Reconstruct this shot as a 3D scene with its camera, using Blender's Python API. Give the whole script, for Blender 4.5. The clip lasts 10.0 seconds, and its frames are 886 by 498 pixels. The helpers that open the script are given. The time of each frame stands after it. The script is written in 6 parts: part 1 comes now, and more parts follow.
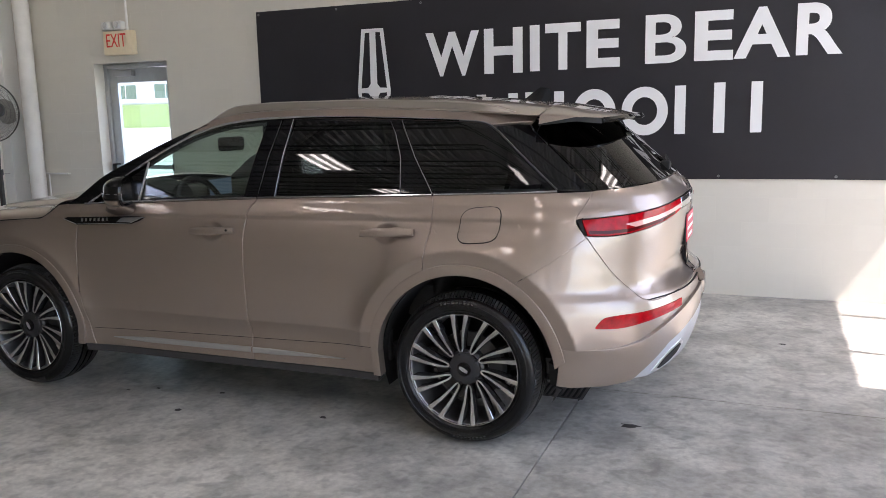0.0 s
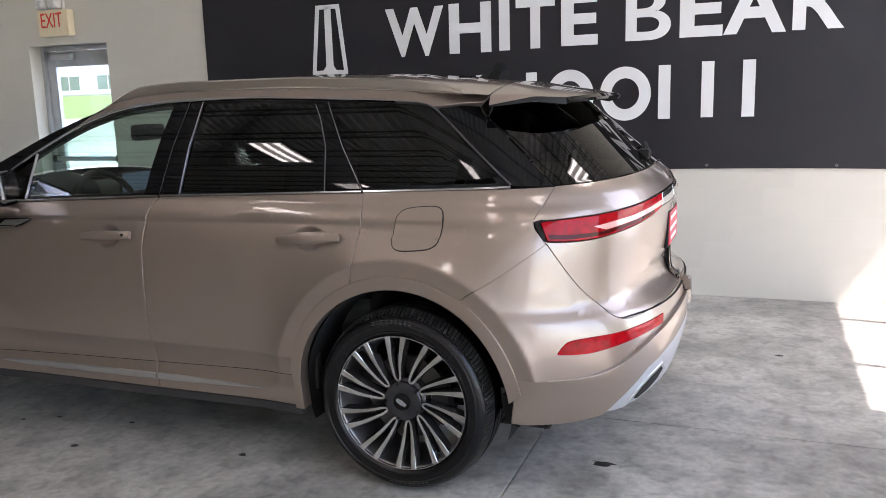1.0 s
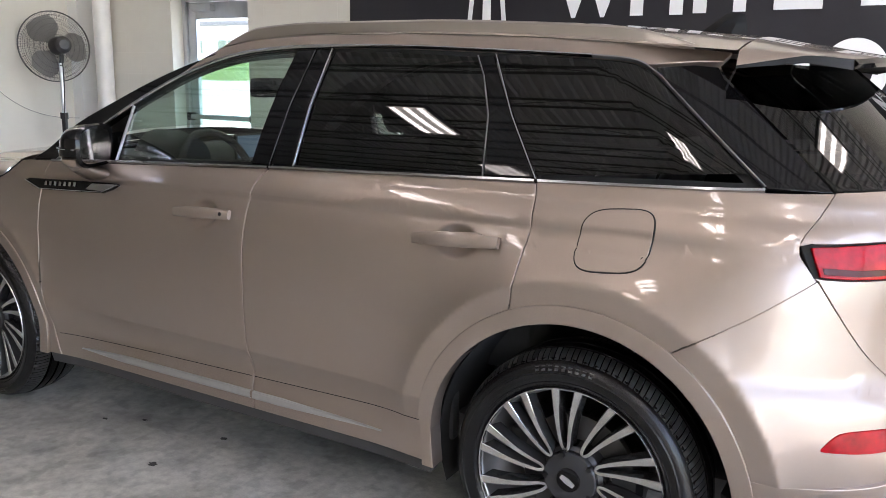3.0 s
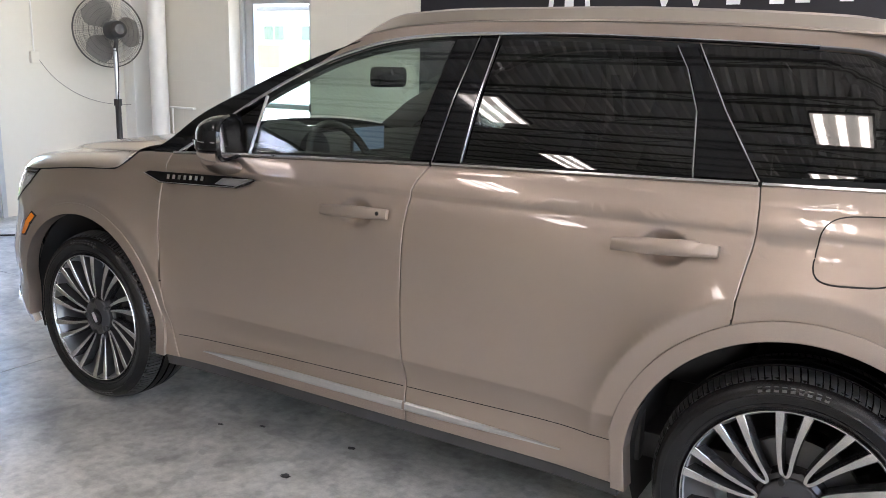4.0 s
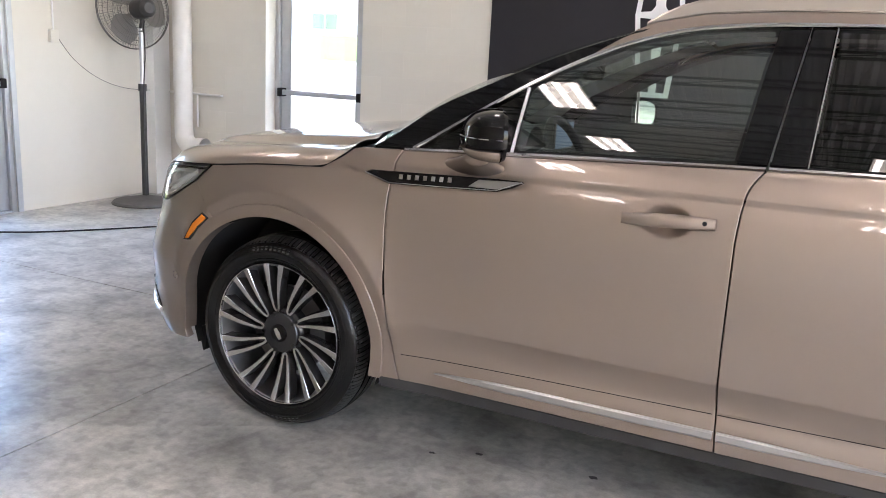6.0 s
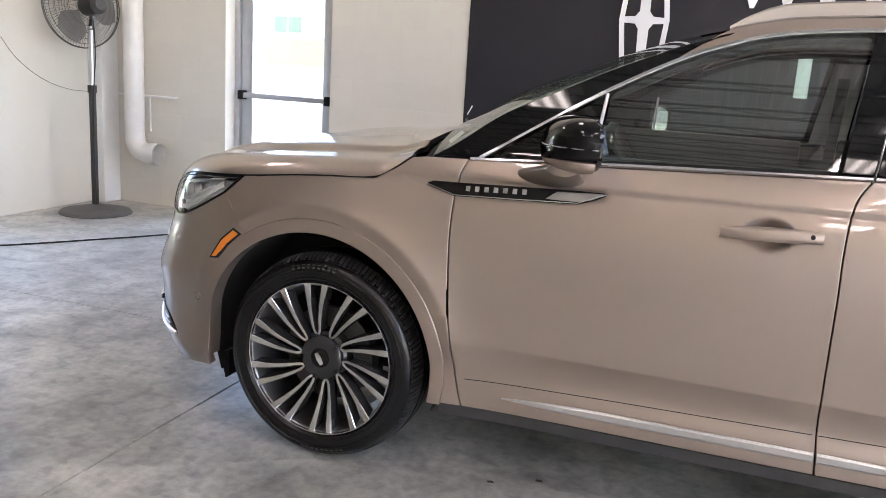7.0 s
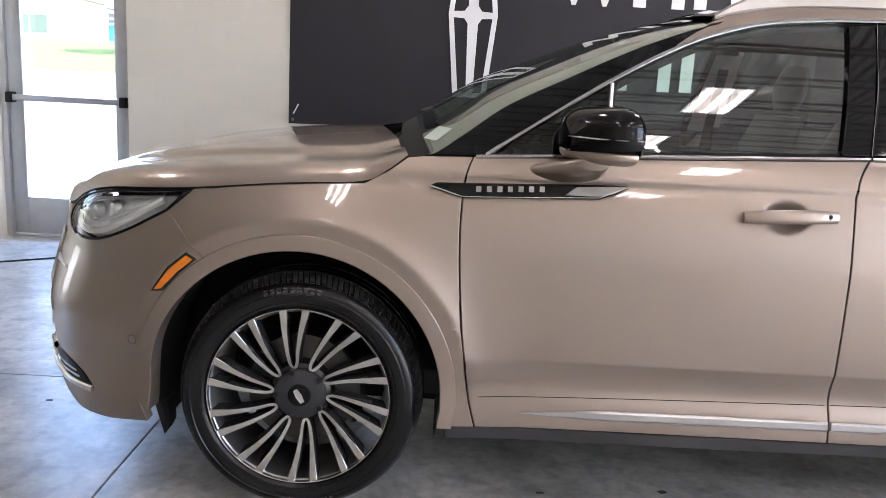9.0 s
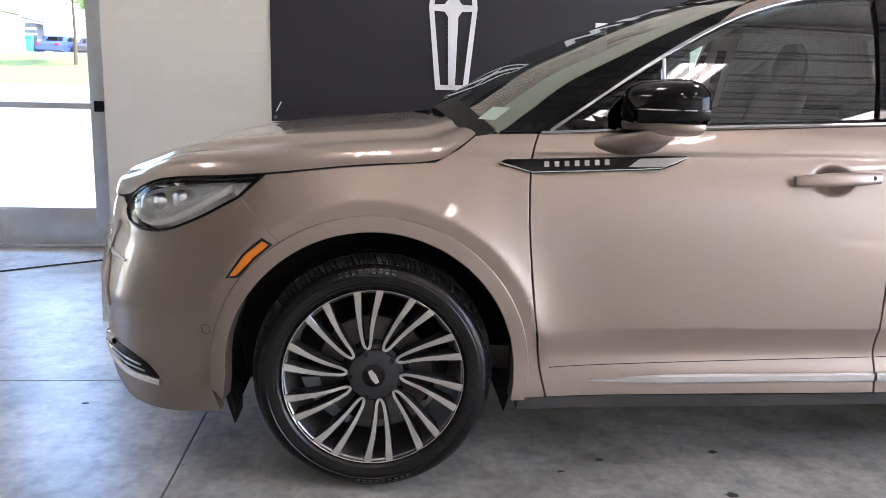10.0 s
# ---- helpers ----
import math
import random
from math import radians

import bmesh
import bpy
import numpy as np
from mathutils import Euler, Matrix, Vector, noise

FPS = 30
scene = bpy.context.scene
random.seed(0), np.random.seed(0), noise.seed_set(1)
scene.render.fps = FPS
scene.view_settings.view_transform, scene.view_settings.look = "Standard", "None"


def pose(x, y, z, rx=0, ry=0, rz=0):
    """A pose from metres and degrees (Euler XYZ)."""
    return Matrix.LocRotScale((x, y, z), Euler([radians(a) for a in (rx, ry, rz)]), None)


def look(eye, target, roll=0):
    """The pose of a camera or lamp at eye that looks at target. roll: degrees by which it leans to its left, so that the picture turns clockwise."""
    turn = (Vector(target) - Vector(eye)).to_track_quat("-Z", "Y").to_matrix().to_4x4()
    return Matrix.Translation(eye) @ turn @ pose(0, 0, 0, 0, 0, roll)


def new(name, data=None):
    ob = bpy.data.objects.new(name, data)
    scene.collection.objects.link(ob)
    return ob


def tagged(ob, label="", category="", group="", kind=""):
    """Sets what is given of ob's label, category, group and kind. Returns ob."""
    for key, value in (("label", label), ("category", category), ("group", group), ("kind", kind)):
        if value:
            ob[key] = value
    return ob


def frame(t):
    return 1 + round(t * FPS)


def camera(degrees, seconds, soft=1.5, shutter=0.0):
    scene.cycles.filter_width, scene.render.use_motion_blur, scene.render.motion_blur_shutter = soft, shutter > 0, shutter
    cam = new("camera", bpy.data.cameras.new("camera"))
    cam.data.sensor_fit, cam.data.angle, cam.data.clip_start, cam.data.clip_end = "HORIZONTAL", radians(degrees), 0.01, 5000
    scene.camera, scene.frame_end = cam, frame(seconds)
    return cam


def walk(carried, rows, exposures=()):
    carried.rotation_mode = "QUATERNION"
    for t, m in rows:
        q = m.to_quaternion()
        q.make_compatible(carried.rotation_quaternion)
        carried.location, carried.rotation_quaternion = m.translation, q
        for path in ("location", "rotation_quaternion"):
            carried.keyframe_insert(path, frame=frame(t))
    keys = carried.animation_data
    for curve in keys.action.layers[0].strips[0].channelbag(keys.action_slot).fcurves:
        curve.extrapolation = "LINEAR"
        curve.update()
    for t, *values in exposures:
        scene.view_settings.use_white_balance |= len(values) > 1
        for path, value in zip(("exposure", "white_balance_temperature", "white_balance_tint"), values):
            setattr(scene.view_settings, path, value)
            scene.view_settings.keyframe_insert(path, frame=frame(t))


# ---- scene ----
cam = camera(56.9, 10.0, soft=0.6)
PATH = [
    (0, (3.999, -3.379, 1.535), (3.257, -1.551, 1.206), -1.3),
    (0.5, (3.919, -3.055, 1.516), (3.21, -1.217, 1.176), -1.6),
    (1, (3.96, -2.694, 1.494), (3.242, -0.862, 1.138), -1.6),
    (1.5, (3.976, -2.399, 1.473), (3.187, -0.601, 1.092), -1.3),
    (2, (3.876, -2.137, 1.446), (3.001, -0.379, 1.067), 0.0),
    (2.5, (3.705, -1.993, 1.439), (2.754, -0.277, 1.048), 0.5),
    (3, (3.454, -1.928, 1.429), (2.455, -0.244, 1.02), 1.1),
    (4.5, (2.634, -2.111, 1.425), (1.643, -0.433, 0.978), 2.1),
    (5, (2.342, -2.172, 1.421), (1.388, -0.473, 0.972), 2.6),
    (5.5, (2.048, -2.235, 1.402), (1.145, -0.507, 0.954), 2.8),
    (6, (1.755, -2.319, 1.376), (0.922, -0.557, 0.926), 3.1),
    (6.2, (1.64, -2.347, 1.363), (0.84, -0.569, 0.918), 3.5),
    (7.3, (1.106, -2.304, 1.348), (0.572, -0.424, 0.922), 3.7),
    (7.5, (1.017, -2.279, 1.346), (0.581, -0.373, 0.926), 3.9),
    (8, (0.795, -2.245, 1.335), (0.544, -0.302, 0.931), 3.8),
    (8.5, (0.6, -2.241, 1.312), (0.49, -0.284, 0.915), 3.4),
    (9, (0.397, -2.238, 1.276), (0.397, -0.278, 0.882), 3.1),
    (9.5, (0.198, -2.264, 1.237), (0.274, -0.304, 0.846), 1.9),
    (10, (0.009, -2.29, 1.201), (0.168, -0.334, 0.817), 1.4),
]
walk(cam, [(t, look(eye, target, roll)) for t, eye, target, roll in PATH],
     exposures=[(0.0, 2.88, 6400, 23), (2.5, 3.36, 6400, 23), (4.5, 3.86, 6550, 23), (5.5, 3.89, 6600, 25), (7.5, 3.95, 6600, 26), (10.0, 3.82, 6400, 26)])

# ---------------- world and light ----------------
world = bpy.data.worlds.new("sky")
world.use_nodes = True
scene.world = world
SUN_DIR = Vector((-1.0, 0.12, -1.5)).normalized()      # the way the sunlight goes
wn = world.node_tree.nodes
sky = wn.new("ShaderNodeTexSky")
sky.sky_type, sky.sun_disc = "NISHITA", False
sky.sun_elevation = math.asin(-SUN_DIR.z)
sky.sun_rotation = math.atan2(-SUN_DIR.x, -SUN_DIR.y)
world.node_tree.links.new(sky.outputs[0], wn["Background"].inputs[0])
wn["Background"].inputs[1].default_value = 0.11


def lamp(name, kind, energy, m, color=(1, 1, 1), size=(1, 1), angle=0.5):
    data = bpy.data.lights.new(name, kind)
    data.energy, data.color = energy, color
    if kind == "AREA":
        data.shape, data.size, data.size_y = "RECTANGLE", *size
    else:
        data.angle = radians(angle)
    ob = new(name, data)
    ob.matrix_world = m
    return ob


lamp("sun", "SUN", 2.4, look((20, 0, 30), Vector((20, 0, 30)) + SUN_DIR), (1, 0.95, 0.87))
# daylight that falls in through the tall glazed bays of the side wall
lamp("daylight_bay_one", "AREA", 7.4, look((7.1, 2.3, 2.1), (0, 2.0, 1.2)), (0.98, 0.97, 1.0), (2.3, 3.7))
lamp("daylight_bay_two", "AREA", 7.6, look((7.1, -4.0, 2.1), (0, -3.0, 1.2)), (0.94, 0.97, 1.0), (4.2, 3.7))

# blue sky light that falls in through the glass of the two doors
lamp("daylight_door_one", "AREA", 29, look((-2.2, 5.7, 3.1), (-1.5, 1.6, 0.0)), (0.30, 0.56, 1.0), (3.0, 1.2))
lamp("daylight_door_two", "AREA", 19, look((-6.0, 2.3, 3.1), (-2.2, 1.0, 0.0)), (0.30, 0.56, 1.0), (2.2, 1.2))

# ---------------- materials ----------------


def material(name, color, rough=0.5, metal=0.0, coat=0.0, spec=0.5, emit=0.0, vary=0.0, scale=6.0, bump=0.0, bump_scale=120.0, rough_vary=0.0, flake=0.0, island=0.0):
    """A principled surface with stains at a large and grain at a small scale."""
    m = bpy.data.materials.new(name)
    m.use_nodes = True
    nt, b = m.node_tree, m.node_tree.nodes["Principled BSDF"]
    b.inputs["Base Color"].default_value = (*color, 1)
    b.inputs["Roughness"].default_value = rough
    b.inputs["Metallic"].default_value = metal
    b.inputs["Coat Weight"].default_value = coat
    b.inputs["Coat Roughness"].default_value = 0.03
    b.inputs["Specular IOR Level"].default_value = spec
    if emit:
        b.inputs["Emission Color"].default_value = (*color, 1)
        b.inputs["Emission Strength"].default_value = emit
    co = nt.nodes.new("ShaderNodeTexCoord")
    if vary or island:
        big, small = nt.nodes.new("ShaderNodeTexNoise"), nt.nodes.new("ShaderNodeTexNoise")
        big.inputs["Scale"].default_value, small.inputs["Scale"].default_value = scale, scale * 14
        big.inputs["Detail"].default_value = small.inputs["Detail"].default_value = 6
        mix = nt.nodes.new("ShaderNodeMath")
        mix.operation = "MULTIPLY_ADD"
        mix.inputs[1].default_value = 0.35
        ramp = nt.nodes.new("ShaderNodeMapRange")
        ramp.inputs[1].default_value, ramp.inputs[2].default_value = 0.35, 0.95
        ramp.inputs[3].default_value, ramp.inputs[4].default_value = 1 - vary, 1 + vary
        hsv = nt.nodes.new("ShaderNodeHueSaturation")
        hsv.inputs["Color"].default_value = (*color, 1)
        nt.links.new(co.outputs["Object"], big.inputs["Vector"])
        nt.links.new(co.outputs["Object"], small.inputs["Vector"])
        nt.links.new(small.outputs[0], mix.inputs[0])
        nt.links.new(big.outputs[0], mix.inputs[2])
        nt.links.new(mix.outputs[0], ramp.inputs[0])
        value = ramp.outputs[0]
        if island:
            info = nt.nodes.new("ShaderNodeObjectInfo")
            r2 = nt.nodes.new("ShaderNodeMapRange")
            r2.inputs[3].default_value, r2.inputs[4].default_value = 1 - island, 1 + island
            nt.links.new(info.outputs["Random"], r2.inputs[0])
            mul = nt.nodes.new("ShaderNodeMath")
            mul.operation = "MULTIPLY"
            nt.links.new(value, mul.inputs[0])
            nt.links.new(r2.outputs[0], mul.inputs[1])
            value = mul.outputs[0]
        nt.links.new(value, hsv.inputs["Value"])
        nt.links.new(hsv.outputs[0], b.inputs["Base Color"])
        if rough_vary:
            r3 = nt.nodes.new("ShaderNodeMapRange")
            r3.inputs[1].default_value, r3.inputs[2].default_value = 0.35, 0.95
            r3.inputs[3].default_value, r3.inputs[4].default_value = rough - rough_vary, rough + rough_vary
            nt.links.new(mix.outputs[0], r3.inputs[0])
            nt.links.new(r3.outputs[0], b.inputs["Roughness"])
    if bump:
        grain, bn = nt.nodes.new("ShaderNodeTexNoise"), nt.nodes.new("ShaderNodeBump")
        grain.inputs["Scale"].default_value, grain.inputs["Detail"].default_value = bump_scale, 4
        bn.inputs["Strength"].default_value, bn.inputs["Distance"].default_value = bump, 0.004
        nt.links.new(co.outputs["Object"], grain.inputs["Vector"])
        nt.links.new(grain.outputs[0], bn.inputs["Height"])
        nt.links.new(bn.outputs[0], b.inputs["Normal"])
    if flake:
        vor, hs = nt.nodes.new("ShaderNodeTexVoronoi"), nt.nodes.new("ShaderNodeHueSaturation")
        vor.inputs["Scale"].default_value = 2600
        r4 = nt.nodes.new("ShaderNodeMapRange")
        r4.inputs[3].default_value, r4.inputs[4].default_value = 1 - flake, 1 + flake
        hs.inputs["Color"].default_value = (*color, 1)
        nt.links.new(co.outputs["Object"], vor.inputs["Vector"])
        nt.links.new(vor.outputs["Color"], r4.inputs[0])
        nt.links.new(r4.outputs[0], hs.inputs["Value"])
        nt.links.new(hs.outputs[0], b.inputs["Base Color"])
    return m


def glass(name, tint, mirror=0.08, rough=0.0):
    """Thin pane: what passes through takes the tint; the rest is mirrored, more so at a slant (Schlick)."""
    m = bpy.data.materials.new(name)
    m.use_nodes = True
    nt = m.node_tree
    nt.nodes.remove(nt.nodes["Principled BSDF"])
    tr, gl, mix, lw, pw, ma = (nt.nodes.new("ShaderNode" + k) for k in ("BsdfTransparent", "BsdfGlossy", "MixShader", "LayerWeight", "Math", "Math"))
    tr.inputs[0].default_value = (*tint, 1)
    gl.inputs["Roughness"].default_value = rough
    lw.inputs[0].default_value = 0.5
    pw.operation, ma.operation = "POWER", "MULTIPLY_ADD"
    pw.inputs[1].default_value, ma.inputs[1].default_value, ma.inputs[2].default_value = 5.0, 1 - mirror, mirror
    for a, c in ((lw.outputs["Facing"], pw.inputs[0]), (pw.outputs[0], ma.inputs[0]), (ma.outputs[0], mix.inputs[0]), (tr.outputs[0], mix.inputs[1]), (gl.outputs[0], mix.inputs[2]), (mix.outputs[0], nt.nodes["Material Output"].inputs[0])):
        nt.links.new(a, c)
    return m


PAINT = material("beige metallic paint", (0.322, 0.258, 0.217), 0.37, 0.80, 1.0, flake=0.16)
GLOSSBLACK = material("gloss black", (0.004, 0.004, 0.0045), 0.05, spec=0.28)
BLACK = material("dark cavity", (0.006, 0.006, 0.006), 0.9)
TRIM = material("black plastic trim", (0.008, 0.008, 0.0085), 0.6, spec=0.2, vary=0.15, scale=30)
RUBBER = material("tyre rubber", (0.0048, 0.0048, 0.0052), 0.24, spec=0.3, vary=0.25, scale=25, bump=0.08, bump_scale=300)
TREAD = material("dusty tyre tread", (0.013, 0.0128, 0.0125), 0.7, vary=0.3, scale=40)
# the sill's own grey; on the tyre lettering it stands in for glare
SILLGLAREGREY = material("dusty grey sill plastic and tyre letter glare", (0.036, 0.035, 0.034), 0.5, vary=0.2, scale=12)
DULLMETAL = material("dark bright-metal edge", (0.22, 0.22, 0.225), 0.38, 0.9)
CHROME = material("bright chrome", (0.86, 0.86, 0.87), 0.10, 1.0)
BRIGHTEDGE = material("polished window strip", (0.48, 0.48, 0.49), 0.16, 1.0)
RAIL = material("satin champagne rail", (0.42, 0.385, 0.35), 0.34, 1.0)
DOORSTRIP = material("satin grey door strip", (0.45, 0.445, 0.44), 0.36, 0.9)
SATIN = material("satin silver trim", (0.62, 0.62, 0.64), 0.32, 1.0)
ALLOY = material("machined alloy", (0.54, 0.535, 0.53), 0.27, 1.0, vary=0.10, scale=40)
BARREL = material("satin grey wheel barrel", (0.24, 0.24, 0.245), 0.3, 0.9, vary=0.15, scale=20)
ALLOYDARK = material("dark grey alloy", (0.032, 0.032, 0.034), 0.26, 0.3)
STEEL = material("brake disc steel", (0.10, 0.098, 0.095), 0.4, 0.9, vary=0.2, scale=20)
REDLENS = material("red lamp lens", (0.31, 0.0015, 0.005), 0.06, 0, 0.0, spec=0.22, vary=0.5, scale=38)
DARKRED = material("dark red lamp body", (0.06, 0.001, 0.002), 0.06, 0, 0.0, spec=0.22)
VALANCE = material("pale silver valance paint", (0.50, 0.52, 0.56), 0.42, 0.5, 0.4)
BADGEGREY = material("dull silver badge", (0.30, 0.29, 0.28), 0.35, 0.8)
PINKLENS = material("pale lamp lens", (0.75, 0.42, 0.40), 0.1, 0.2, 1.0, vary=0.1, scale=40)
AMBER = material("amber marker lens", (0.62, 0.17, 0.012), 0.15, 0, 0.6)
LAMPGREY = material("grey lamp bezel", (0.74, 0.74, 0.74), 0.3, 0.3, vary=0.2, scale=60)
LAMPHOUSE = material("lamp reflector", (0.75, 0.75, 0.75), 0.22, 0.3, vary=0.15, scale=40)
CLEARGLASS = glass("clear side glass", (0.76, 0.90, 0.83), 0.125)
LAMPGLASS = glass("lamp cover glass", (0.92, 0.93, 0.93), 0.05)
DARKGLASS = glass("privacy glass", (0.045, 0.048, 0.046), 0.056)
PANE = glass("door pane", (0.9, 0.94, 0.92))
INTERIOR = material("dark cabin plastic", (0.022, 0.022, 0.023), 0.6, vary=0.1, scale=30)
LINING = material("grey pillar cloth", (0.24, 0.235, 0.22), 0.9, vary=0.08, scale=60)
HEADLINER = material("pale headliner cloth", (0.42, 0.40, 0.37), 0.9, vary=0.06, scale=60)
LEATHER = material("dark leather", (0.012, 0.0115, 0.011), 0.5, vary=0.15, scale=30, bump=0.1)
SCREEN = material("lit dash screen", (0.16, 0.22, 0.30), 0.2, emit=0.03)



def concrete(name):
    """Sealed slab: soft clouds, smeared dark worn stains, fine sand grain."""
    m = material(name, (0.47, 0.453, 0.408), 0.33)
    nt, pb = m.node_tree, m.node_tree.nodes["Principled BSDF"]
    co = nt.nodes.new("ShaderNodeNewGeometry")
    warp, wm, wa = nt.nodes.new("ShaderNodeTexNoise"), nt.nodes.new("ShaderNodeVectorMath"), nt.nodes.new("ShaderNodeVectorMath")
    warp.inputs["Scale"].default_value, warp.inputs["Detail"].default_value = 1.3, 2
    wm.operation, wa.operation = "SCALE", "ADD"
    wm.inputs["Scale"].default_value = 0.7
    nt.links.new(co.outputs["Position"], warp.inputs["Vector"])
    nt.links.new(warp.outputs["Color"], wm.inputs[0])
    nt.links.new(co.outputs["Position"], wa.inputs[0])
    nt.links.new(wm.outputs[0], wa.inputs[1])
    layers = []
    for scale, detail, lo, hi, a, c in ((0.5, 1, 0.36, 0.64, 0.84, 1.12), (1.5, 3, 0.37, 0.56, 0.66, 1.05), (5.5, 6, 0.36, 0.56, 0.74, 1.06), (13, 8, 0.38, 0.47, 0.80, 1.02), (30, 5, 0.3, 0.66, 0.82, 1.10), (140, 2, 0.2, 0.8, 0.90, 1.08)):
        n, r = nt.nodes.new("ShaderNodeTexNoise"), nt.nodes.new("ShaderNodeMapRange")
        n.inputs["Scale"].default_value, n.inputs["Detail"].default_value, n.inputs["Roughness"].default_value = scale, detail, 0.45
        for k, v in zip((1, 2, 3, 4), (lo, hi, a, c)):
            r.inputs[k].default_value = v
        nt.links.new(wa.outputs[0] if scale < 5 else co.outputs["Position"], n.inputs["Vector"])
        nt.links.new(n.outputs[0], r.inputs[0])
        layers.append((n, r))
    v = layers[0][1].outputs[0]
    for n, r in layers[1:]:
        mu = nt.nodes.new("ShaderNodeMath")
        mu.operation = "MULTIPLY"
        nt.links.new(v, mu.inputs[0])
        nt.links.new(r.outputs[0], mu.inputs[1])
        v = mu.outputs[0]
    hs = nt.nodes.new("ShaderNodeHueSaturation")
    hs.inputs["Color"].default_value = (0.47, 0.453, 0.408, 1)
    nt.links.new(v, hs.inputs["Value"])
    nt.links.new(hs.outputs[0], pb.inputs["Base Color"])
    rr = nt.nodes.new("ShaderNodeMapRange")
    for k, q in zip((1, 2, 3, 4), (0.3, 0.7, 0.28, 0.37)):
        rr.inputs[k].default_value = q
    nt.links.new(layers[0][0].outputs[0], rr.inputs[0])
    nt.links.new(rr.outputs[0], pb.inputs["Roughness"])
    return m


FLOOR = concrete("sealed concrete")
WALLPAINT = material("cream wall paint", (0.67, 0.633, 0.555), 0.5, vary=0.035, scale=0.9, bump=0.12, bump_scale=90, island=0.015)
MORTAR = material("painted mortar", (0.66, 0.622, 0.545), 0.6, vary=0.05, scale=3)
WHITEPAINT = material("white paint", (0.74, 0.73, 0.70), 0.45, vary=0.06, scale=3, bump=0.05)
BANNER = material("black vinyl banner", (0.018, 0.0170, 0.0215), 0.45, spec=0.4, vary=0.15, scale=2.5, bump=0.06, bump_scale=14)
BANNERWHITE = material("white print", (0.80, 0.80, 0.80), 0.45, vary=0.02, scale=8)
ALUMINIUM = material("anodised aluminium", (0.50, 0.51, 0.52), 0.38, 0.75, vary=0.08, scale=12)
PVC = material("white plastic pipe", (0.74, 0.72, 0.68), 0.4, vary=0.08, scale=8)
GALV = material("galvanised deck", (0.76, 0.76, 0.75), 0.5, 0.0, vary=0.15, scale=2)
JOIST = material("grey joist paint", (0.22, 0.22, 0.22), 0.6, vary=0.1, scale=5)
TUBE = material("lit lamp tube", (1.0, 0.97, 0.88), 0.5, emit=2.6)
LIGHTLENS = material("lit prismatic lens", (1.0, 0.97, 0.86), 0.5, emit=0.32)
SIGNCREAM = material("cream sign plastic", (0.80, 0.68, 0.47), 0.5, vary=0.05, scale=20)
SIGNRED = material("red sign letters", (0.75, 0.05, 0.03), 0.5)
FANGREY = material("dark fan metal", (0.05, 0.048, 0.047), 0.4, 0.5, vary=0.15, scale=30)
FANBASE = material("dusty cast base", (0.10, 0.095, 0.09), 0.6, 0.1, vary=0.2, scale=14)
FANBLADE = material("pale dusty blade", (0.27, 0.255, 0.235), 0.5, 0.1, vary=0.15, scale=20)
IRON = material("iron grate", (0.06, 0.055, 0.05), 0.6, 0.5, vary=0.2, scale=30)
CORD = material("black cord", (0.012, 0.012, 0.012), 0.5)
GRASS = material("mown grass", (0.10, 0.15, 0.035), 0.9, vary=0.3, scale=0.6, bump=0.5, bump_scale=20)
ASPHALT = material("pale asphalt", (0.16, 0.16, 0.16), 0.9, vary=0.15, scale=0.8, bump=0.2, bump_scale=60)
SIDING = material("white siding", (0.72, 0.72, 0.70), 0.7, vary=0.04, scale=1)
WINDOWGREEN = material("far window glass", (0.10, 0.16, 0.12), 0.1, 0, 0.5)
PALECONCRETE = material("pale sunlit concrete", (0.42, 0.41, 0.38), 0.85, vary=0.12, scale=0.5, bump=0.2, bump_scale=60)
CARBLUE = material("blue car paint", (0.05, 0.10, 0.32), 0.25, 0.2, 0.8)
CARDARK = material("dark car paint", (0.05, 0.05, 0.06), 0.25, 0.2, 0.8)
CARRED = material("red car paint", (0.45, 0.03, 0.03), 0.25, 0.2, 0.8)
TEAL = material("teal bin plastic", (0.03, 0.26, 0.34), 0.5)
ROOFING = material("grey shingles", (0.18, 0.18, 0.18), 0.8, vary=0.15, scale=2)
LEAF = material("leaf green", (0.07, 0.14, 0.025), 0.7, vary=0.35, scale=4)
BARK = material("bark", (0.09, 0.065, 0.045), 0.9, vary=0.3, scale=10, bump=0.4, bump_scale=40)
PLATERED = material("red plate", (0.70, 0.02, 0.06), 0.35, 0, 0.4)
PAPER = material("white paper", (0.8, 0.8, 0.78), 0.7)
SPOT = material("dark floor stain", (0.045, 0.042, 0.04), 0.7, vary=0.2, scale=30)

# ---------------- mesh tools ----------------


def finish(name, bm, mat, smooth=None):
    """A mesh object from bm; smooth: the angle under which edges are shaded smooth."""
    bmesh.ops.recalc_face_normals(bm, faces=bm.faces)
    me = bpy.data.meshes.new(name)
    bm.to_mesh(me)
    bm.free()
    me.materials.append(mat)
    if smooth is not None:
        me.shade_smooth()
        me.set_sharp_from_angle(angle=radians(smooth))
    return new(name, me)


def adopt(ob, parent):
    if parent:
        ob.parent = parent
        m = Matrix.Identity(4)
        p = parent
        chain = []
        while p:
            chain.append(p)
            p = p.parent
        for p in reversed(chain):
            m = m @ (p.matrix_parent_inverse @ p.matrix_basis if p.parent else p.matrix_basis)
        ob.matrix_parent_inverse = m.inverted()
    return ob


def part(name, bm, mat, parent=None, label="", smooth=30):
    ob = adopt(finish(name, bm, mat, smooth), parent)
    return tagged(ob, label)


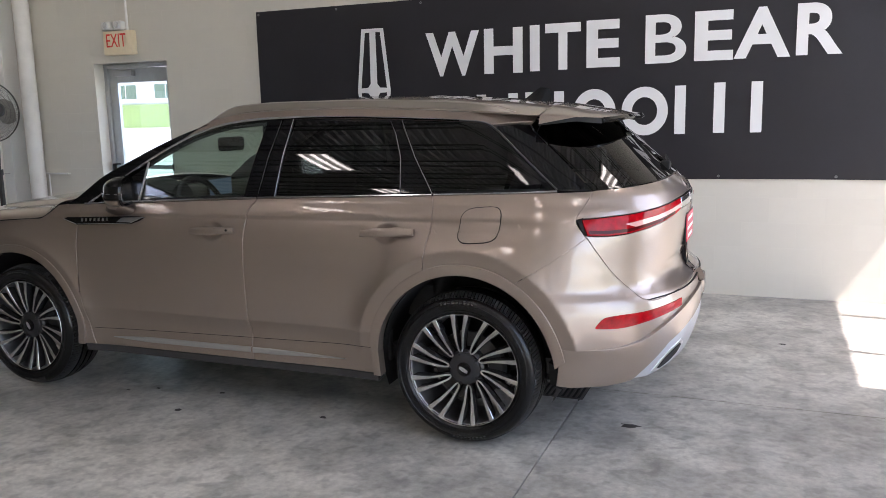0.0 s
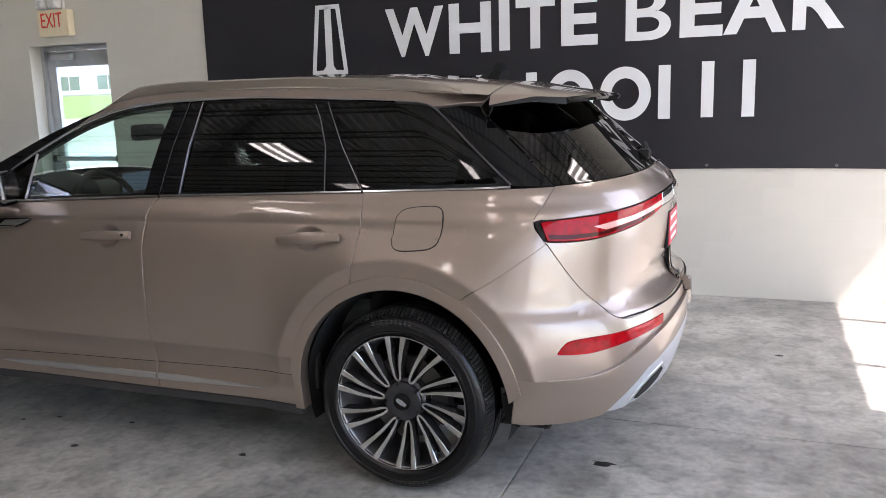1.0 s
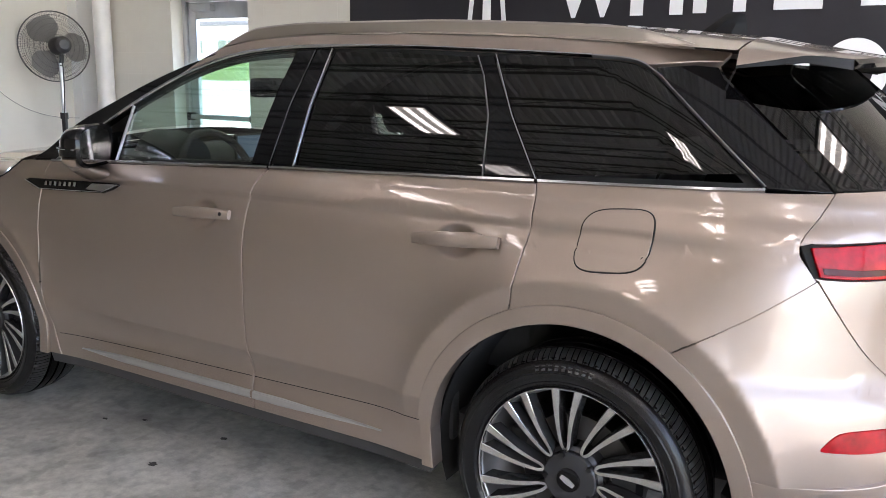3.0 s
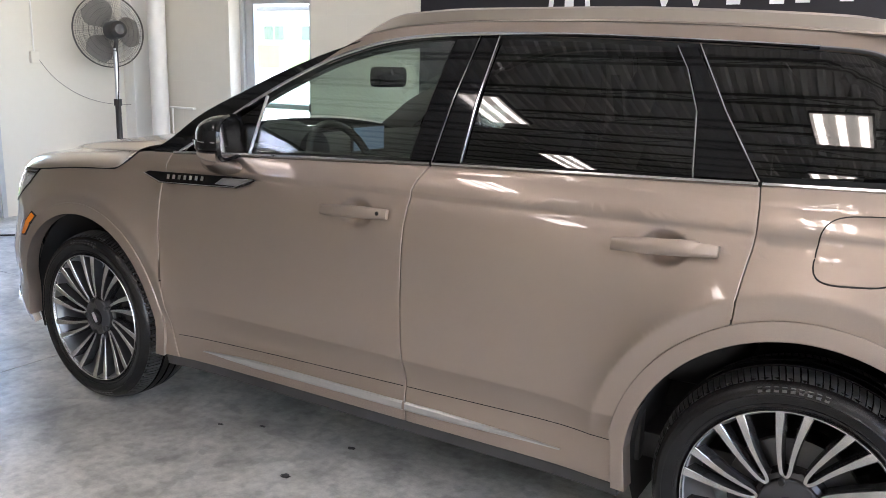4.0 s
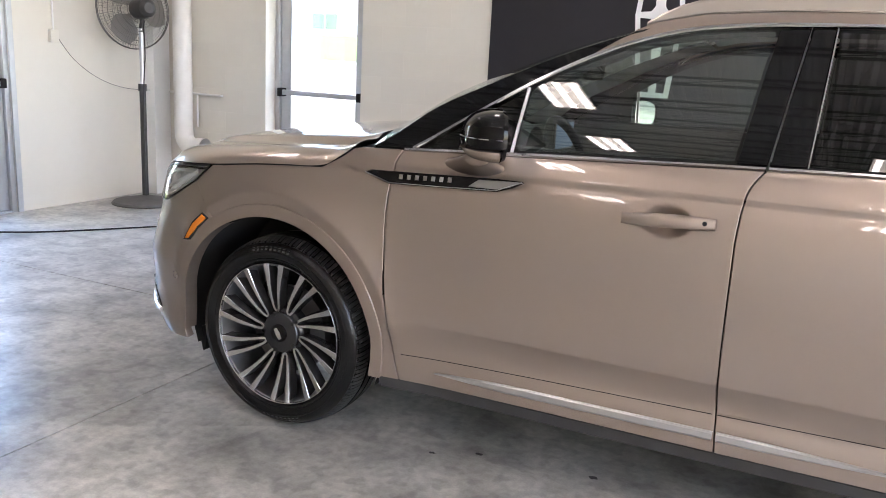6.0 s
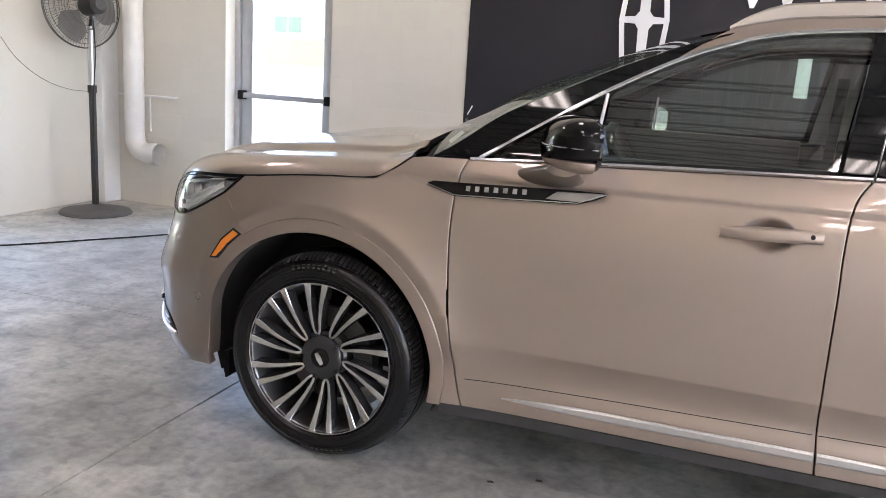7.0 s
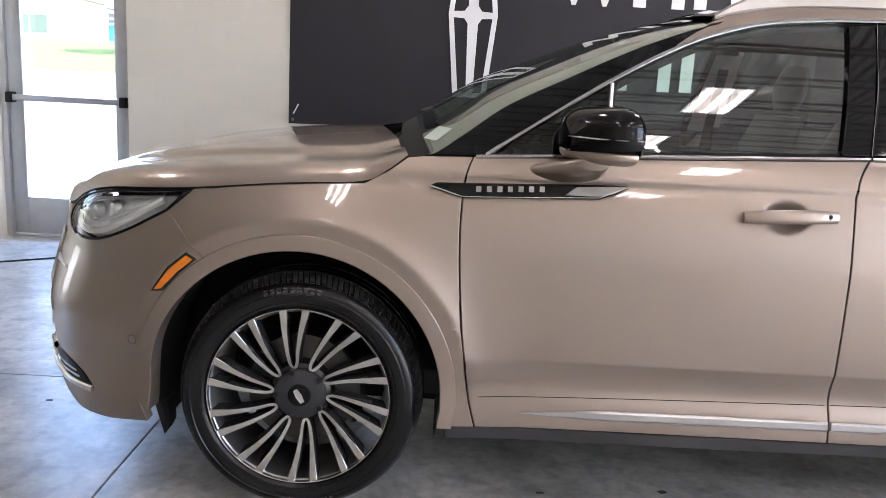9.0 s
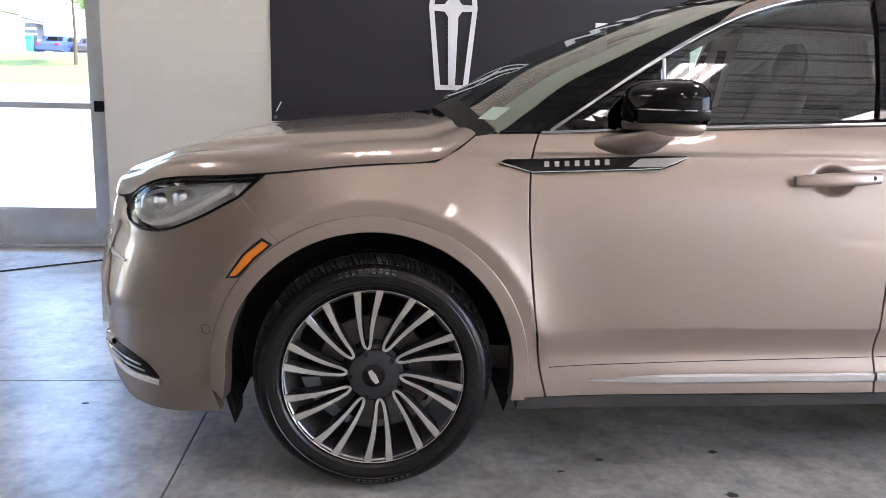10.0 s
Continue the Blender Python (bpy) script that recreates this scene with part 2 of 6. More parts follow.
def thing(name, at, label, category, group="", kind=""):
    e = new(name)
    e.location = at
    e.empty_display_size = 0.1
    return tagged(e, label, category, group, kind)


def box(x0, x1, y0, y1, z0, z1, bevel=0.0, bm=None, m=None):
    bm = bm or bmesh.new()
    r = bmesh.ops.create_cube(bm, size=1)
    for v in r["verts"]:
        v.co = Vector((x0 + (v.co.x + 0.5) * (x1 - x0), y0 + (v.co.y + 0.5) * (y1 - y0), z0 + (v.co.z + 0.5) * (z1 - z0)))
    if bevel:
        edges = list({e for v in r["verts"] for e in v.link_edges})
        r = bmesh.ops.bevel(bm, geom=edges, offset=bevel, segments=2, affect="EDGES", profile=0.5)
    if m is not None:
        bmesh.ops.transform(bm, matrix=m, verts=list({v for v in bm.verts}))
    return bm


def tube(points, radius, sides=10, bm=None, cap=True):
    """A round bar along points; radius may be a list."""
    bm = bm or bmesh.new()
    pts = [Vector(p) for p in points]
    rings = []
    up = None
    for i, p in enumerate(pts):
        d = (pts[min(i + 1, len(pts) - 1)] - pts[max(i - 1, 0)]).normalized()
        if up is None:
            up = d.orthogonal().normalized()
        up = (up - d * up.dot(d)).normalized()
        w = d.cross(up)
        r = radius[i] if isinstance(radius, (list, tuple)) else radius
        rings.append([bm.verts.new(p + (up * math.cos(a) + w * math.sin(a)) * r) for a in (2 * math.pi * k / sides for k in range(sides))])
    for a, b in zip(rings, rings[1:]):
        for k in range(sides):
            bm.faces.new((a[k], a[(k + 1) % sides], b[(k + 1) % sides], b[k]))
    if cap:
        bm.faces.new(rings[0][::-1])
        bm.faces.new(rings[-1])
    return bm


def lathe(profile, centre, axis="y", steps=48, bm=None, closed=False):
    """profile rows of (radius, along the axis)."""
    bm = bm or bmesh.new()
    c = Vector(centre)
    rings = []
    for k in range(steps):
        a = 2 * math.pi * k / steps
        ring = []
        for r, h in profile:
            if axis == "y":
                p = Vector((r * math.cos(a), h, r * math.sin(a)))
            elif axis == "z":
                p = Vector((r * math.cos(a), r * math.sin(a), h))
            else:
                p = Vector((h, r * math.cos(a), r * math.sin(a)))
            ring.append(bm.verts.new(c + p))
        rings.append(ring)
    n = len(profile)
    for k in range(steps):
        a, b = rings[k], rings[(k + 1) % steps]
        for i in range(n if closed else n - 1):
            j = (i + 1) % n
            bm.faces.new((a[i], a[j], b[j], b[i]))
    bmesh.ops.remove_doubles(bm, verts=bm.verts, dist=1e-6)
    return bm


def slab(outline, to_world, depth, bm=None):
    """A flat plate from a 2D outline; to_world(u, v, d) places it, d runs from 0 to depth."""
    bm = bm or bmesh.new()
    a = [bm.verts.new(to_world(u, v, 0)) for u, v in outline]
    b = [bm.verts.new(to_world(u, v, depth)) for u, v in outline]
    bm.faces.new(a)
    bm.faces.new(b[::-1])
    for i in range(len(a)):
        j = (i + 1) % len(a)
        bm.faces.new((a[j], a[i], b[i], b[j]))
    return bm


def loft(rows, bm=None):
    """A sheet through rows of points."""
    bm = bm or bmesh.new()
    vs = [[bm.verts.new(p) for p in row] for row in rows]
    for a, b in zip(vs, vs[1:]):
        for i in range(len(a) - 1):
            bm.faces.new((a[i], a[i + 1], b[i + 1], b[i]))
    return bm


def spline(pts, n=8):
    """Catmull-Rom curve through 2D or 3D points."""
    pts = [Vector(p) for p in pts]
    out = []
    for i in range(len(pts) - 1):
        p0, p1, p2, p3 = pts[max(i - 1, 0)], pts[i], pts[i + 1], pts[min(i + 2, len(pts) - 1)]
        for k in range(n):
            t = k / n
            out.append(0.5 * ((2 * p1) + (p2 - p0) * t + (2 * p0 - 5 * p1 + 4 * p2 - p3) * t * t + (3 * p1 - p0 - 3 * p2 + p3) * t ** 3))
    out.append(pts[-1])
    return [tuple(p) for p in out]


def arc(cx, cz, r, a0, a1, n=24):
    return [(cx + r * math.cos(radians(a0 + (a1 - a0) * k / n)), cz + r * math.sin(radians(a0 + (a1 - a0) * k / n))) for k in range(n + 1)]

# ---------------- the room ----------------
WALL_Y, SIDE_X, RIGHT_X, REAR_Y, TOP_Z = 3.606, -4.12, 7.2, -6.5, 4.5


def structure(name, bm, mat, label="", smooth=None):
    return tagged(finish(name, bm, mat, smooth), label, "", "", "structure")


# floor: a slab in bays, with sawn joints between them
JX, JY = [-4.12, -0.62, 3.08, 7.2], [-6.5, -2.75, 0.98, 3.606]
floor = structure("floor", box(SIDE_X - 0.3, RIGHT_X + 0.15, REAR_Y - 0.3, WALL_Y + 0.3, -0.2, -0.012), TRIM, "worn grey sealed concrete floor with sawn joints")
for i in range(3):
    for j in range(3):
        x0, x1, y0, y1 = JX[i] + 0.003, JX[i + 1] - 0.003, JY[j] + 0.003, JY[j + 1] - 0.003
        if i == 0:
            x0 -= 0.25
        if i == 2:
            x1 += 0.10
        if j == 0:
            y0 -= 0.25
        if j == 2:
            y1 += 0.25
        adopt(finish("floor_bay", box(x0, x1, y0, y1, -0.1, 0.0, 0.002), FLOOR), floor)

# back wall, with the opening of the glazed door
DX0, DX1, DZ = -2.86, -1.88, 2.135
wall = structure("wall_north", box(SIDE_X - 0.2, DX0, WALL_Y + 0.0008, WALL_Y + 0.26, 0, TOP_Z + 0.3), MORTAR, "cream painted concrete block wall")
for x0, x1, z0, z1 in ((DX1, RIGHT_X + 0.2, 0, TOP_Z + 0.3), (DX0, DX1, DZ, TOP_Z + 0.3)):
    adopt(finish("wall_core", box(x0, x1, WALL_Y + 0.0008, WALL_Y + 0.26, z0, z1), MORTAR), wall)
# side wall, with a second door
SY0, SY1 = 1.10, 2.05
BAY_X, BAY_Y = -12.0, 0.75
west = structure("wall_west", box(SIDE_X - 0.25, SIDE_X, SY1, WALL_Y + 0.006, 0, TOP_Z + 0.3), WALLPAINT, "cream painted wall with a glazed door")
for y0, y1, z0, z1 in ((BAY_Y, SY0, 0, TOP_Z + 0.3), (SY0, SY1, 2.13, TOP_Z + 0.3)):
    adopt(finish("wall_core", box(SIDE_X - 0.25, SIDE_X, y0, y1, z0, z1), WALLPAINT), west)
# the hall goes on westwards beside that wall, as a deep bay
adopt(finish("wall_core", box(BAY_X, SIDE_X - 0.25, BAY_Y, BAY_Y + 0.2, 0, TOP_Z + 0.3), WALLPAINT), west)
adopt(finish("wall_core", box(BAY_X - 0.25, BAY_X, REAR_Y - 0.2, BAY_Y + 0.2, 0, TOP_Z + 0.3), WALLPAINT), west)
adopt(finish("wall_core", box(BAY_X, SIDE_X - 0.2, REAR_Y - 0.25, REAR_Y, 0, TOP_Z + 0.3), WALLPAINT), west)
adopt(finish("floor_bay", box(BAY_X, SIDE_X - 0.253, REAR_Y - 0.25, BAY_Y, -0.1, 0.0, 0.002), FLOOR), floor)
tagged(finish("ceiling_bay", box(BAY_X - 0.25, SIDE_X - 0.2, REAR_Y - 0.25, BAY_Y + 0.2, TOP_Z, TOP_Z + 0.3), GALV), "grey roof deck over the deep bay", "", "", "structure")
# wall with two tall glazed bays
EZ = 4.28
BAYS = ((1.10, 3.55), (-6.2, -0.09))
east = structure("wall_east", box(RIGHT_X, RIGHT_X + 0.15, REAR_Y - 0.2, BAYS[1][0], 0, TOP_Z + 0.3), WALLPAINT, "cream painted wall with tall glazed bays")
for y0, y1, z0, z1 in ((BAYS[1][1], BAYS[0][0], 0, TOP_Z + 0.3), (BAYS[0][1], WALL_Y + 0.006, 0, TOP_Z + 0.3), (*BAYS[0], EZ, TOP_Z + 0.3), (*BAYS[1], EZ, TOP_Z + 0.3)):
    adopt(finish("wall_core", box(RIGHT_X, RIGHT_X + 0.15, y0, y1, z0, z1), WALLPAINT), east)
for k, (y0, y1) in enumerate(BAYS):
    w = tagged(new("window_%d" % (k + 1)), "tall glazed bay with aluminium bars", "", "", "structure")
    bars = (1.10, 1.83, 2.81, 3.55) if k == 0 else (-6.2, -5.2, -4.2, -3.2, -2.2, -1.15, -0.09)
    for i, y in enumerate(bars):
        part("window_frame", box(RIGHT_X + 0.05, RIGHT_X + 0.10, max(y0, y - 0.025), min(y1, y + 0.025), 0, EZ, 0.003), ALUMINIUM, w)
        if i < len(bars) - 1:
            pane = part("pane", box(RIGHT_X + 0.07, RIGHT_X + 0.078, y + 0.03, bars[i + 1] - 0.03, 0.05, EZ), PANE, w, smooth=None)
            pane.visible_shadow = False
# plain wall behind, out of view, with a made-up closed sectional vehicle door
RX0, RX1, RZ = 1.6, 6.4, 3.4
south = structure("wall_south", box(SIDE_X - 0.2, RX0, REAR_Y - 0.25, REAR_Y, 0, TOP_Z + 0.3), WALLPAINT, "unseen cream painted wall round an added vehicle door")
for x0, x1, z0, z1 in ((RX1, RIGHT_X + 0.15, 0, TOP_Z + 0.3), (RX0, RX1, RZ, TOP_Z + 0.3)):
    adopt(finish("wall_core", box(x0, x1, REAR_Y - 0.25, REAR_Y, z0, z1), WALLPAINT), south)
gd = tagged(new("door_3"), "made-up closed white sectional vehicle door, out of view", "", "", "structure")
for k in range(6):
    part("door_section", box(RX0, RX1, REAR_Y - 0.08, REAR_Y - 0.03, k * RZ / 6 + 0.003, (k + 1) * RZ / 6 - 0.003, 0.006), WHITEPAINT, gd)

# ceiling: ribbed steel deck, one mesh
bm = bmesh.new()
pitch = 0.10
prof = []
x = SIDE_X - 0.2
while x < RIGHT_X + 0.25:
    prof += [(x, TOP_Z), (x + 0.035, TOP_Z), (x + 0.047, TOP_Z + 0.04), (x + 0.085, TOP_Z + 0.04)]
    x += pitch
loft([[(px, y, pz) for px, pz in prof] for y in (REAR_Y - 0.2, WALL_Y + 0.2)], bm)
tagged(finish("ceiling", bm, GALV), "galvanised ribbed steel roof deck", "", "", "structure")
tagged(finish("roof_slab", box(SIDE_X - 0.3, RIGHT_X + 0.15, REAR_Y - 0.3, WALL_Y + 0.3, TOP_Z + 0.3, TOP_Z + 0.5), GALV), "flat roof slab", "", "", "structure")


def bar_joist(y):
    j = thing("roof_joist", (1.5, y, TOP_Z), "grey open-web steel roof joist under the deck", "joist", "roof joists")
    x0, x1 = SIDE_X, RIGHT_X
    for z in (TOP_Z - 0.03, TOP_Z - 0.31):
        part("chord", box(x0, x1, y - 0.025, y + 0.025, z - 0.015, z + 0.015), JOIST, j)
    n = 24
    pts = [(x0 + (x1 - x0) * k / n, y, TOP_Z - (0.05 if k % 2 else 0.29)) for k in range(n + 1)]
    part("web", tube(pts, 0.009, 6), JOIST, j)


for k in range(12):
    bar_joist(-5.9 + 0.8 * k)


def strip_light(x, y):
    z = 4.0
    t = thing("ceiling_light", (x, y, z), "fluorescent ceiling fixture with three lit tubes before a glowing lens", "light", "ceiling lights")
    part("housing", box(x - 0.19, x + 0.19, y - 0.46, y + 0.46, z + 0.03, z + 0.09, 0.01), JOIST, t, "grey steel housing")
    part("lens", box(x - 0.178, x + 0.178, y - 0.44, y + 0.44, z + 0.020, z + 0.0295, 0.003), LIGHTLENS, t, "glowing white lens")
    for k in (-0.13, 0.0, 0.13):
        part("tube", box(x + k - 0.025, x + k + 0.025, y - 0.42, y + 0.42, z + 0.012, z + 0.028, 0.004), TUBE, t)
    for k in (-0.3, 0.3):
        part("hanger", tube([(x, y + k, z + 0.09), (x, y + k, TOP_Z)], 0.005, 6), JOIST, t)


for x, y in ((-0.20, -2.37), (2.35, -2.40), (4.90, -2.40), (-0.25, -4.65), (2.20, -4.50), (4.65, -4.20),
             (-2.75, 1.5), (-0.20, 1.5), (2.35, 1.5), (4.90, 1.5)):
    strip_light(x, y)


def glazed_door(name, hinge, m, width, height, label):
    """An aluminium door in its frame, in local x (width) and z; local y looks outwards."""
    d = tagged(new(name), label, "", "", "structure")

    def p(nm, bm, mat, lab="", parent=None):
        bmesh.ops.transform(bm, matrix=m, verts=bm.verts)
        return part(nm, bm, mat, parent or d, lab)

    w, h = width, height
    p("frame_jamb", box(0, 0.045, -0.05, 0.06, 0, h, 0.004), ALUMINIUM)
    p("frame_jamb", box(w - 0.045, w, -0.05, 0.06, 0, h, 0.004), ALUMINIUM)
    p("frame_head", box(0.045, w - 0.045, -0.05, 0.06, h - 0.045, h, 0.004), ALUMINIUM)
    p("threshold", box(0.045, w - 0.045, -0.05, 0.06, 0, 0.018, 0.004), ALUMINIUM)
    s, b = 0.105, 0.27
    p("stile", box(0.05, 0.05 + s, -0.022, 0.022, 0.022, h - 0.05, 0.004), ALUMINIUM)
    p("stile", box(w - 0.05 - s, w - 0.05, -0.022, 0.022, 0.022, h - 0.05, 0.004), ALUMINIUM)
    p("top_rail", box(0.05 + s, w - 0.05 - s, -0.022, 0.022, h - 0.05 - 0.15, h - 0.05, 0.004), ALUMINIUM)
    p("bottom_rail", box(0.05 + s, w - 0.05 - s, -0.022, 0.022, 0.022, 0.022 + b, 0.004), ALUMINIUM)
    pane = p("pane", box(0.05 + s, w - 0.05 - s, -0.004, 0.004, 0.022 + b, h - 0.2), PANE)
    pane.visible_shadow = False
    bar = p("push_bar", box(0.08, w - 0.08, -0.085, -0.055, 1.0, 1.045, 0.006), ALUMINIUM, "aluminium push bar")
    for x in (0.055, w - 0.105):
        p("bar_end", box(x, x + 0.05, -0.095, -0.022, 0.985, 1.06, 0.006), TRIM, "black end bracket", bar)
    p("closer", box(0.16, 0.42, -0.09, -0.025, h - 0.135, h - 0.075, 0.008), ALUMINIUM, "door closer")
    p("closer_arm", tube([(0.22, -0.07, h - 0.06), (0.5, -0.16, h - 0.055), (0.62, -0.06, h - 0.05)], 0.008, 6), ALUMINIUM)
    return d


glazed_door("door_1", 0, Matrix.Translation((DX0, WALL_Y + 0.185, 0)), DX1 - DX0, DZ, "glazed aluminium exit door with a push bar")
glazed_door("door_2", 0, Matrix.Translation((SIDE_X - 0.05, SY0, 0)) @ Matrix.Rotation(radians(90), 4, "Z"), SY1 - SY0, 2.13, "glazed aluminium side door in its frame")
for y0, y1, z1 in ((SY1, SY1 + 0.045, 2.175), (SY0 - 0.045, SY0, 2.175)):
    adopt(finish("trim", box(SIDE_X, SIDE_X + 0.018, y0, y1, 0, z1, 0.003), ALUMINIUM), west)

# banner with its lettering
BX0, BX1, BZ0, BZ1 = -0.742, 6.3, 0.95, 2.54
banner = thing("wall_banner", (2.7, WALL_Y - 0.004, 1.0), "black vinyl dealership banner with white lettering on the wall", "banner")
bm = bmesh.new()
NXB, NZB = 70, 16
rows = []
for k in range(NZB + 1):
    v = k / NZB
    rows.append([])
    for i in range(NXB + 1):
        u = i / NXB
        x, z = BX0 + u * (BX1 - BX0), BZ0 + v * (BZ1 - BZ0) + 0.008 * math.sin(u * 11.0) * (1 - v)
        rows[-1].append((x, WALL_Y - 0.012 - 0.006 * (0.5 + 0.5 * math.sin(x * 5.3 + z * 2)) * math.sin(math.pi * v) ** 0.5, z))
loft(rows, bm)
cloth = part("banner_sheet", bm, BANNER, banner, smooth=60)
for k in range(9):
    x = BX0 + 0.03 + k * 0.86
    for z in (BZ0 + 0.03, BZ1 - 0.03):
        part("eyelet", lathe([(0.004, -0.004), (0.009, -0.005), (0.011, 0)], (x, WALL_Y - 0.017, z), steps=10), DULLMETAL, banner)


def lettering(name, text, x0, x1, z0, z1, y, mat, parent, spacing=1.0, depth=0.003, bold=0.0):
    """Words in the built-in font, as a mesh that fills the given box."""
    cu = bpy.data.curves.new(name, "FONT")
    cu.body, cu.size, cu.extrude, cu.space_character, cu.offset = text, 1.0, 0.5, spacing, bold
    ob = new(name + "_shape", cu)
    me = bpy.data.meshes.new_from_object(ob.evaluated_get(bpy.context.evaluated_depsgraph_get()))
    bpy.data.objects.remove(ob)
    co = np.array([v.co for v in me.vertices])
    lo, hi = co.min(0), co.max(0)
    for v in me.vertices:
        u = (v.co - Vector(lo))
        v.co = Vector((x0 + u.x / (hi[0] - lo[0]) * (x1 - x0), y - depth * u.z / max(hi[2] - lo[2], 1e-6), z0 + u.y / (hi[1] - lo[1]) * (z1 - z0)))
    me.materials.clear()
    me.materials.append(mat)
    return adopt(new(name, me), parent)


LY = WALL_Y - 0.021
for ch, x0, x1, z0, z1 in (("W", 1.05, 1.558, 1.856, 2.240), ("H", 1.604, 1.954, 1.862, 2.246), ("I", 2.019, 2.104, 1.868, 2.252), ("T", 2.154, 2.460, 1.872, 2.256), ("E", 2.508, 2.785, 1.878, 2.262),
                           ("B", 2.990, 3.312, 1.890, 2.274), ("E", 3.374, 3.667, 1.895, 2.279), ("A", 3.672, 4.083, 1.900, 2.284), ("R", 4.121, 4.445, 1.906, 2.290)):
    lettering("letter", ch, x0, x1, z0, z1, LY, BANNERWHITE, banner, bold=0.012 if ch == "B" else 0.03)



def plain_mark(x0, x1, z0, z1, kind):
    """The second line of the banner as plain white shapes: upright bars and rings."""
    b, place = 0.085, lambda u, v, d: (u, LY - d, v)
    if kind == "ring":
        bm, cx, cz, rx, rz, n = bmesh.new(), (x0 + x1) / 2, (z0 + z1) / 2, (x1 - x0) / 2, (z1 - z0) / 2, 48
        loft([[(cx + (rx - w) * math.cos(a), LY - d, cz + (rz - w) * math.sin(a)) for w, d in ((0, 0), (0, 0.003), (b, 0.003), (b, 0), (0, 0))] for a in (2 * math.pi * k / n for k in range(n + 1))], bm)
        bmesh.ops.remove_doubles(bm, verts=bm.verts, dist=1e-5)
        part("plain_ring", bm, BANNERWHITE, banner, smooth=None)
    for u in {"bar": (x0,), "pair": (x0, x1 - b)}.get(kind, ()):
        part("plain_bar", slab([(u, z0), (u + b, z0), (u + b, z1), (u, z1)], place, 0.003), BANNERWHITE, banner, smooth=None)


for x0, x1, z0, z1, kind in ((1.529, 1.792, 1.300, 1.684, "bar"), (1.823, 1.910, 1.304, 1.688, "bar"), (1.977, 2.317, 1.308, 1.692, "pair"), (2.395, 2.758, 1.306, 1.702, "ring"),
                             (2.805, 3.180, 1.312, 1.708, "ring"), (3.233, 3.479, 1.320, 1.708, "bar"), (3.535, 3.898, 1.326, 1.722, "pair")):
    plain_mark(x0, x1, z0, z1, kind)


def emblem(cx, z0, z1, w, y):
    """The tall emblem: a tapered ring with a cross of star points in it, as one white plate."""
    h = z1 - z0
    plates = []
    tw, bw, b = w * 0.33, w * 0.34, 0.034
    zc = z0 + h * 0.50

    def outline(k):
        return [(-tw + k, z1 - k), (tw - k, z1 - k), (w / 2 - k, zc), (bw - k, z0 + k), (-bw + k, z0 + k), (-w / 2 + k, zc)]
    o, i = outline(0), outline(b)
    bm = bmesh.new()
    for k in range(6):
        j = (k + 1) % 6
        q = [o[k], o[j], i[j], i[k]]
        slab(q, lambda u, v, d: (cx + u, y - d, v), 0.003, bm)
    slab([(-0.030, z1 - b * 0.6), (0.030, z1 - b * 0.6), (0.034, zc + 0.06), (0.060, zc + 0.026), (0.060, zc - 0.026), (0.036, zc - 0.06), (0.024, z0 + b * 0.6), (-0.024, z0 + b * 0.6), (-0.036, zc - 0.06), (-0.060, zc - 0.026), (-0.060, zc + 0.026), (-0.034, zc + 0.06)], lambda u, v, d: (cx + u, y - d, v), 0.003, bm)
    slab([(-w / 2 + b * 0.8, zc + 0.020), (0, zc + 0.028), (w / 2 - b * 0.8, zc + 0.020), (w / 2 - b * 0.8, zc - 0.020), (0, zc - 0.028), (-w / 2 + b * 0.8, zc - 0.020)], lambda u, v, d: (cx + u, y - d - 0.001, v), 0.003, bm)
    part("emblem", bm, BANNERWHITE, banner, "white tapered emblem", smooth=None)


emblem(0.518, 1.195, 2.312, 0.338, LY)
part("tape_tick", slab([(-0.712, 1.02), (-0.703, 1.018), (-0.668, 1.085), (-0.676, 1.09)], lambda u, v, d: (u, LY - d, v), 0.002), BANNERWHITE, banner, "small slanted white mark", smooth=None)

# exit sign with twin lamps and conduit
sign = thing("exit_sign", (-2.43, WALL_Y, 2.34), "cream exit sign with red letters and twin emergency lamps", "sign")
part("case", box(-2.62, -2.24, WALL_Y - 0.085, WALL_Y, 2.21, 2.455, 0.012), SIGNCREAM, sign)
lettering("letters", "EXIT", -2.57, -2.31, 2.29, 2.425, WALL_Y - 0.087, SIGNRED, sign)
for x in (-2.56, -2.41):
    lp = part("emergency_lamp", box(x - 0.06, x + 0.06, WALL_Y - 0.1, WALL_Y - 0.02, 2.465, 2.555, 0.02), WHITEPAINT, sign, "small white emergency lamp")
    part("lens", lathe([(0.0, -0.012), (0.028, -0.008), (0.034, 0)], (x, WALL_Y - 0.1, 2.512), steps=16), LAMPHOUSE, lp)
part("conduit", tube([(-2.34, WALL_Y - 0.02, 2.45), (-2.34, WALL_Y - 0.02, TOP_Z)], 0.013, 8), WHITEPAINT, sign)

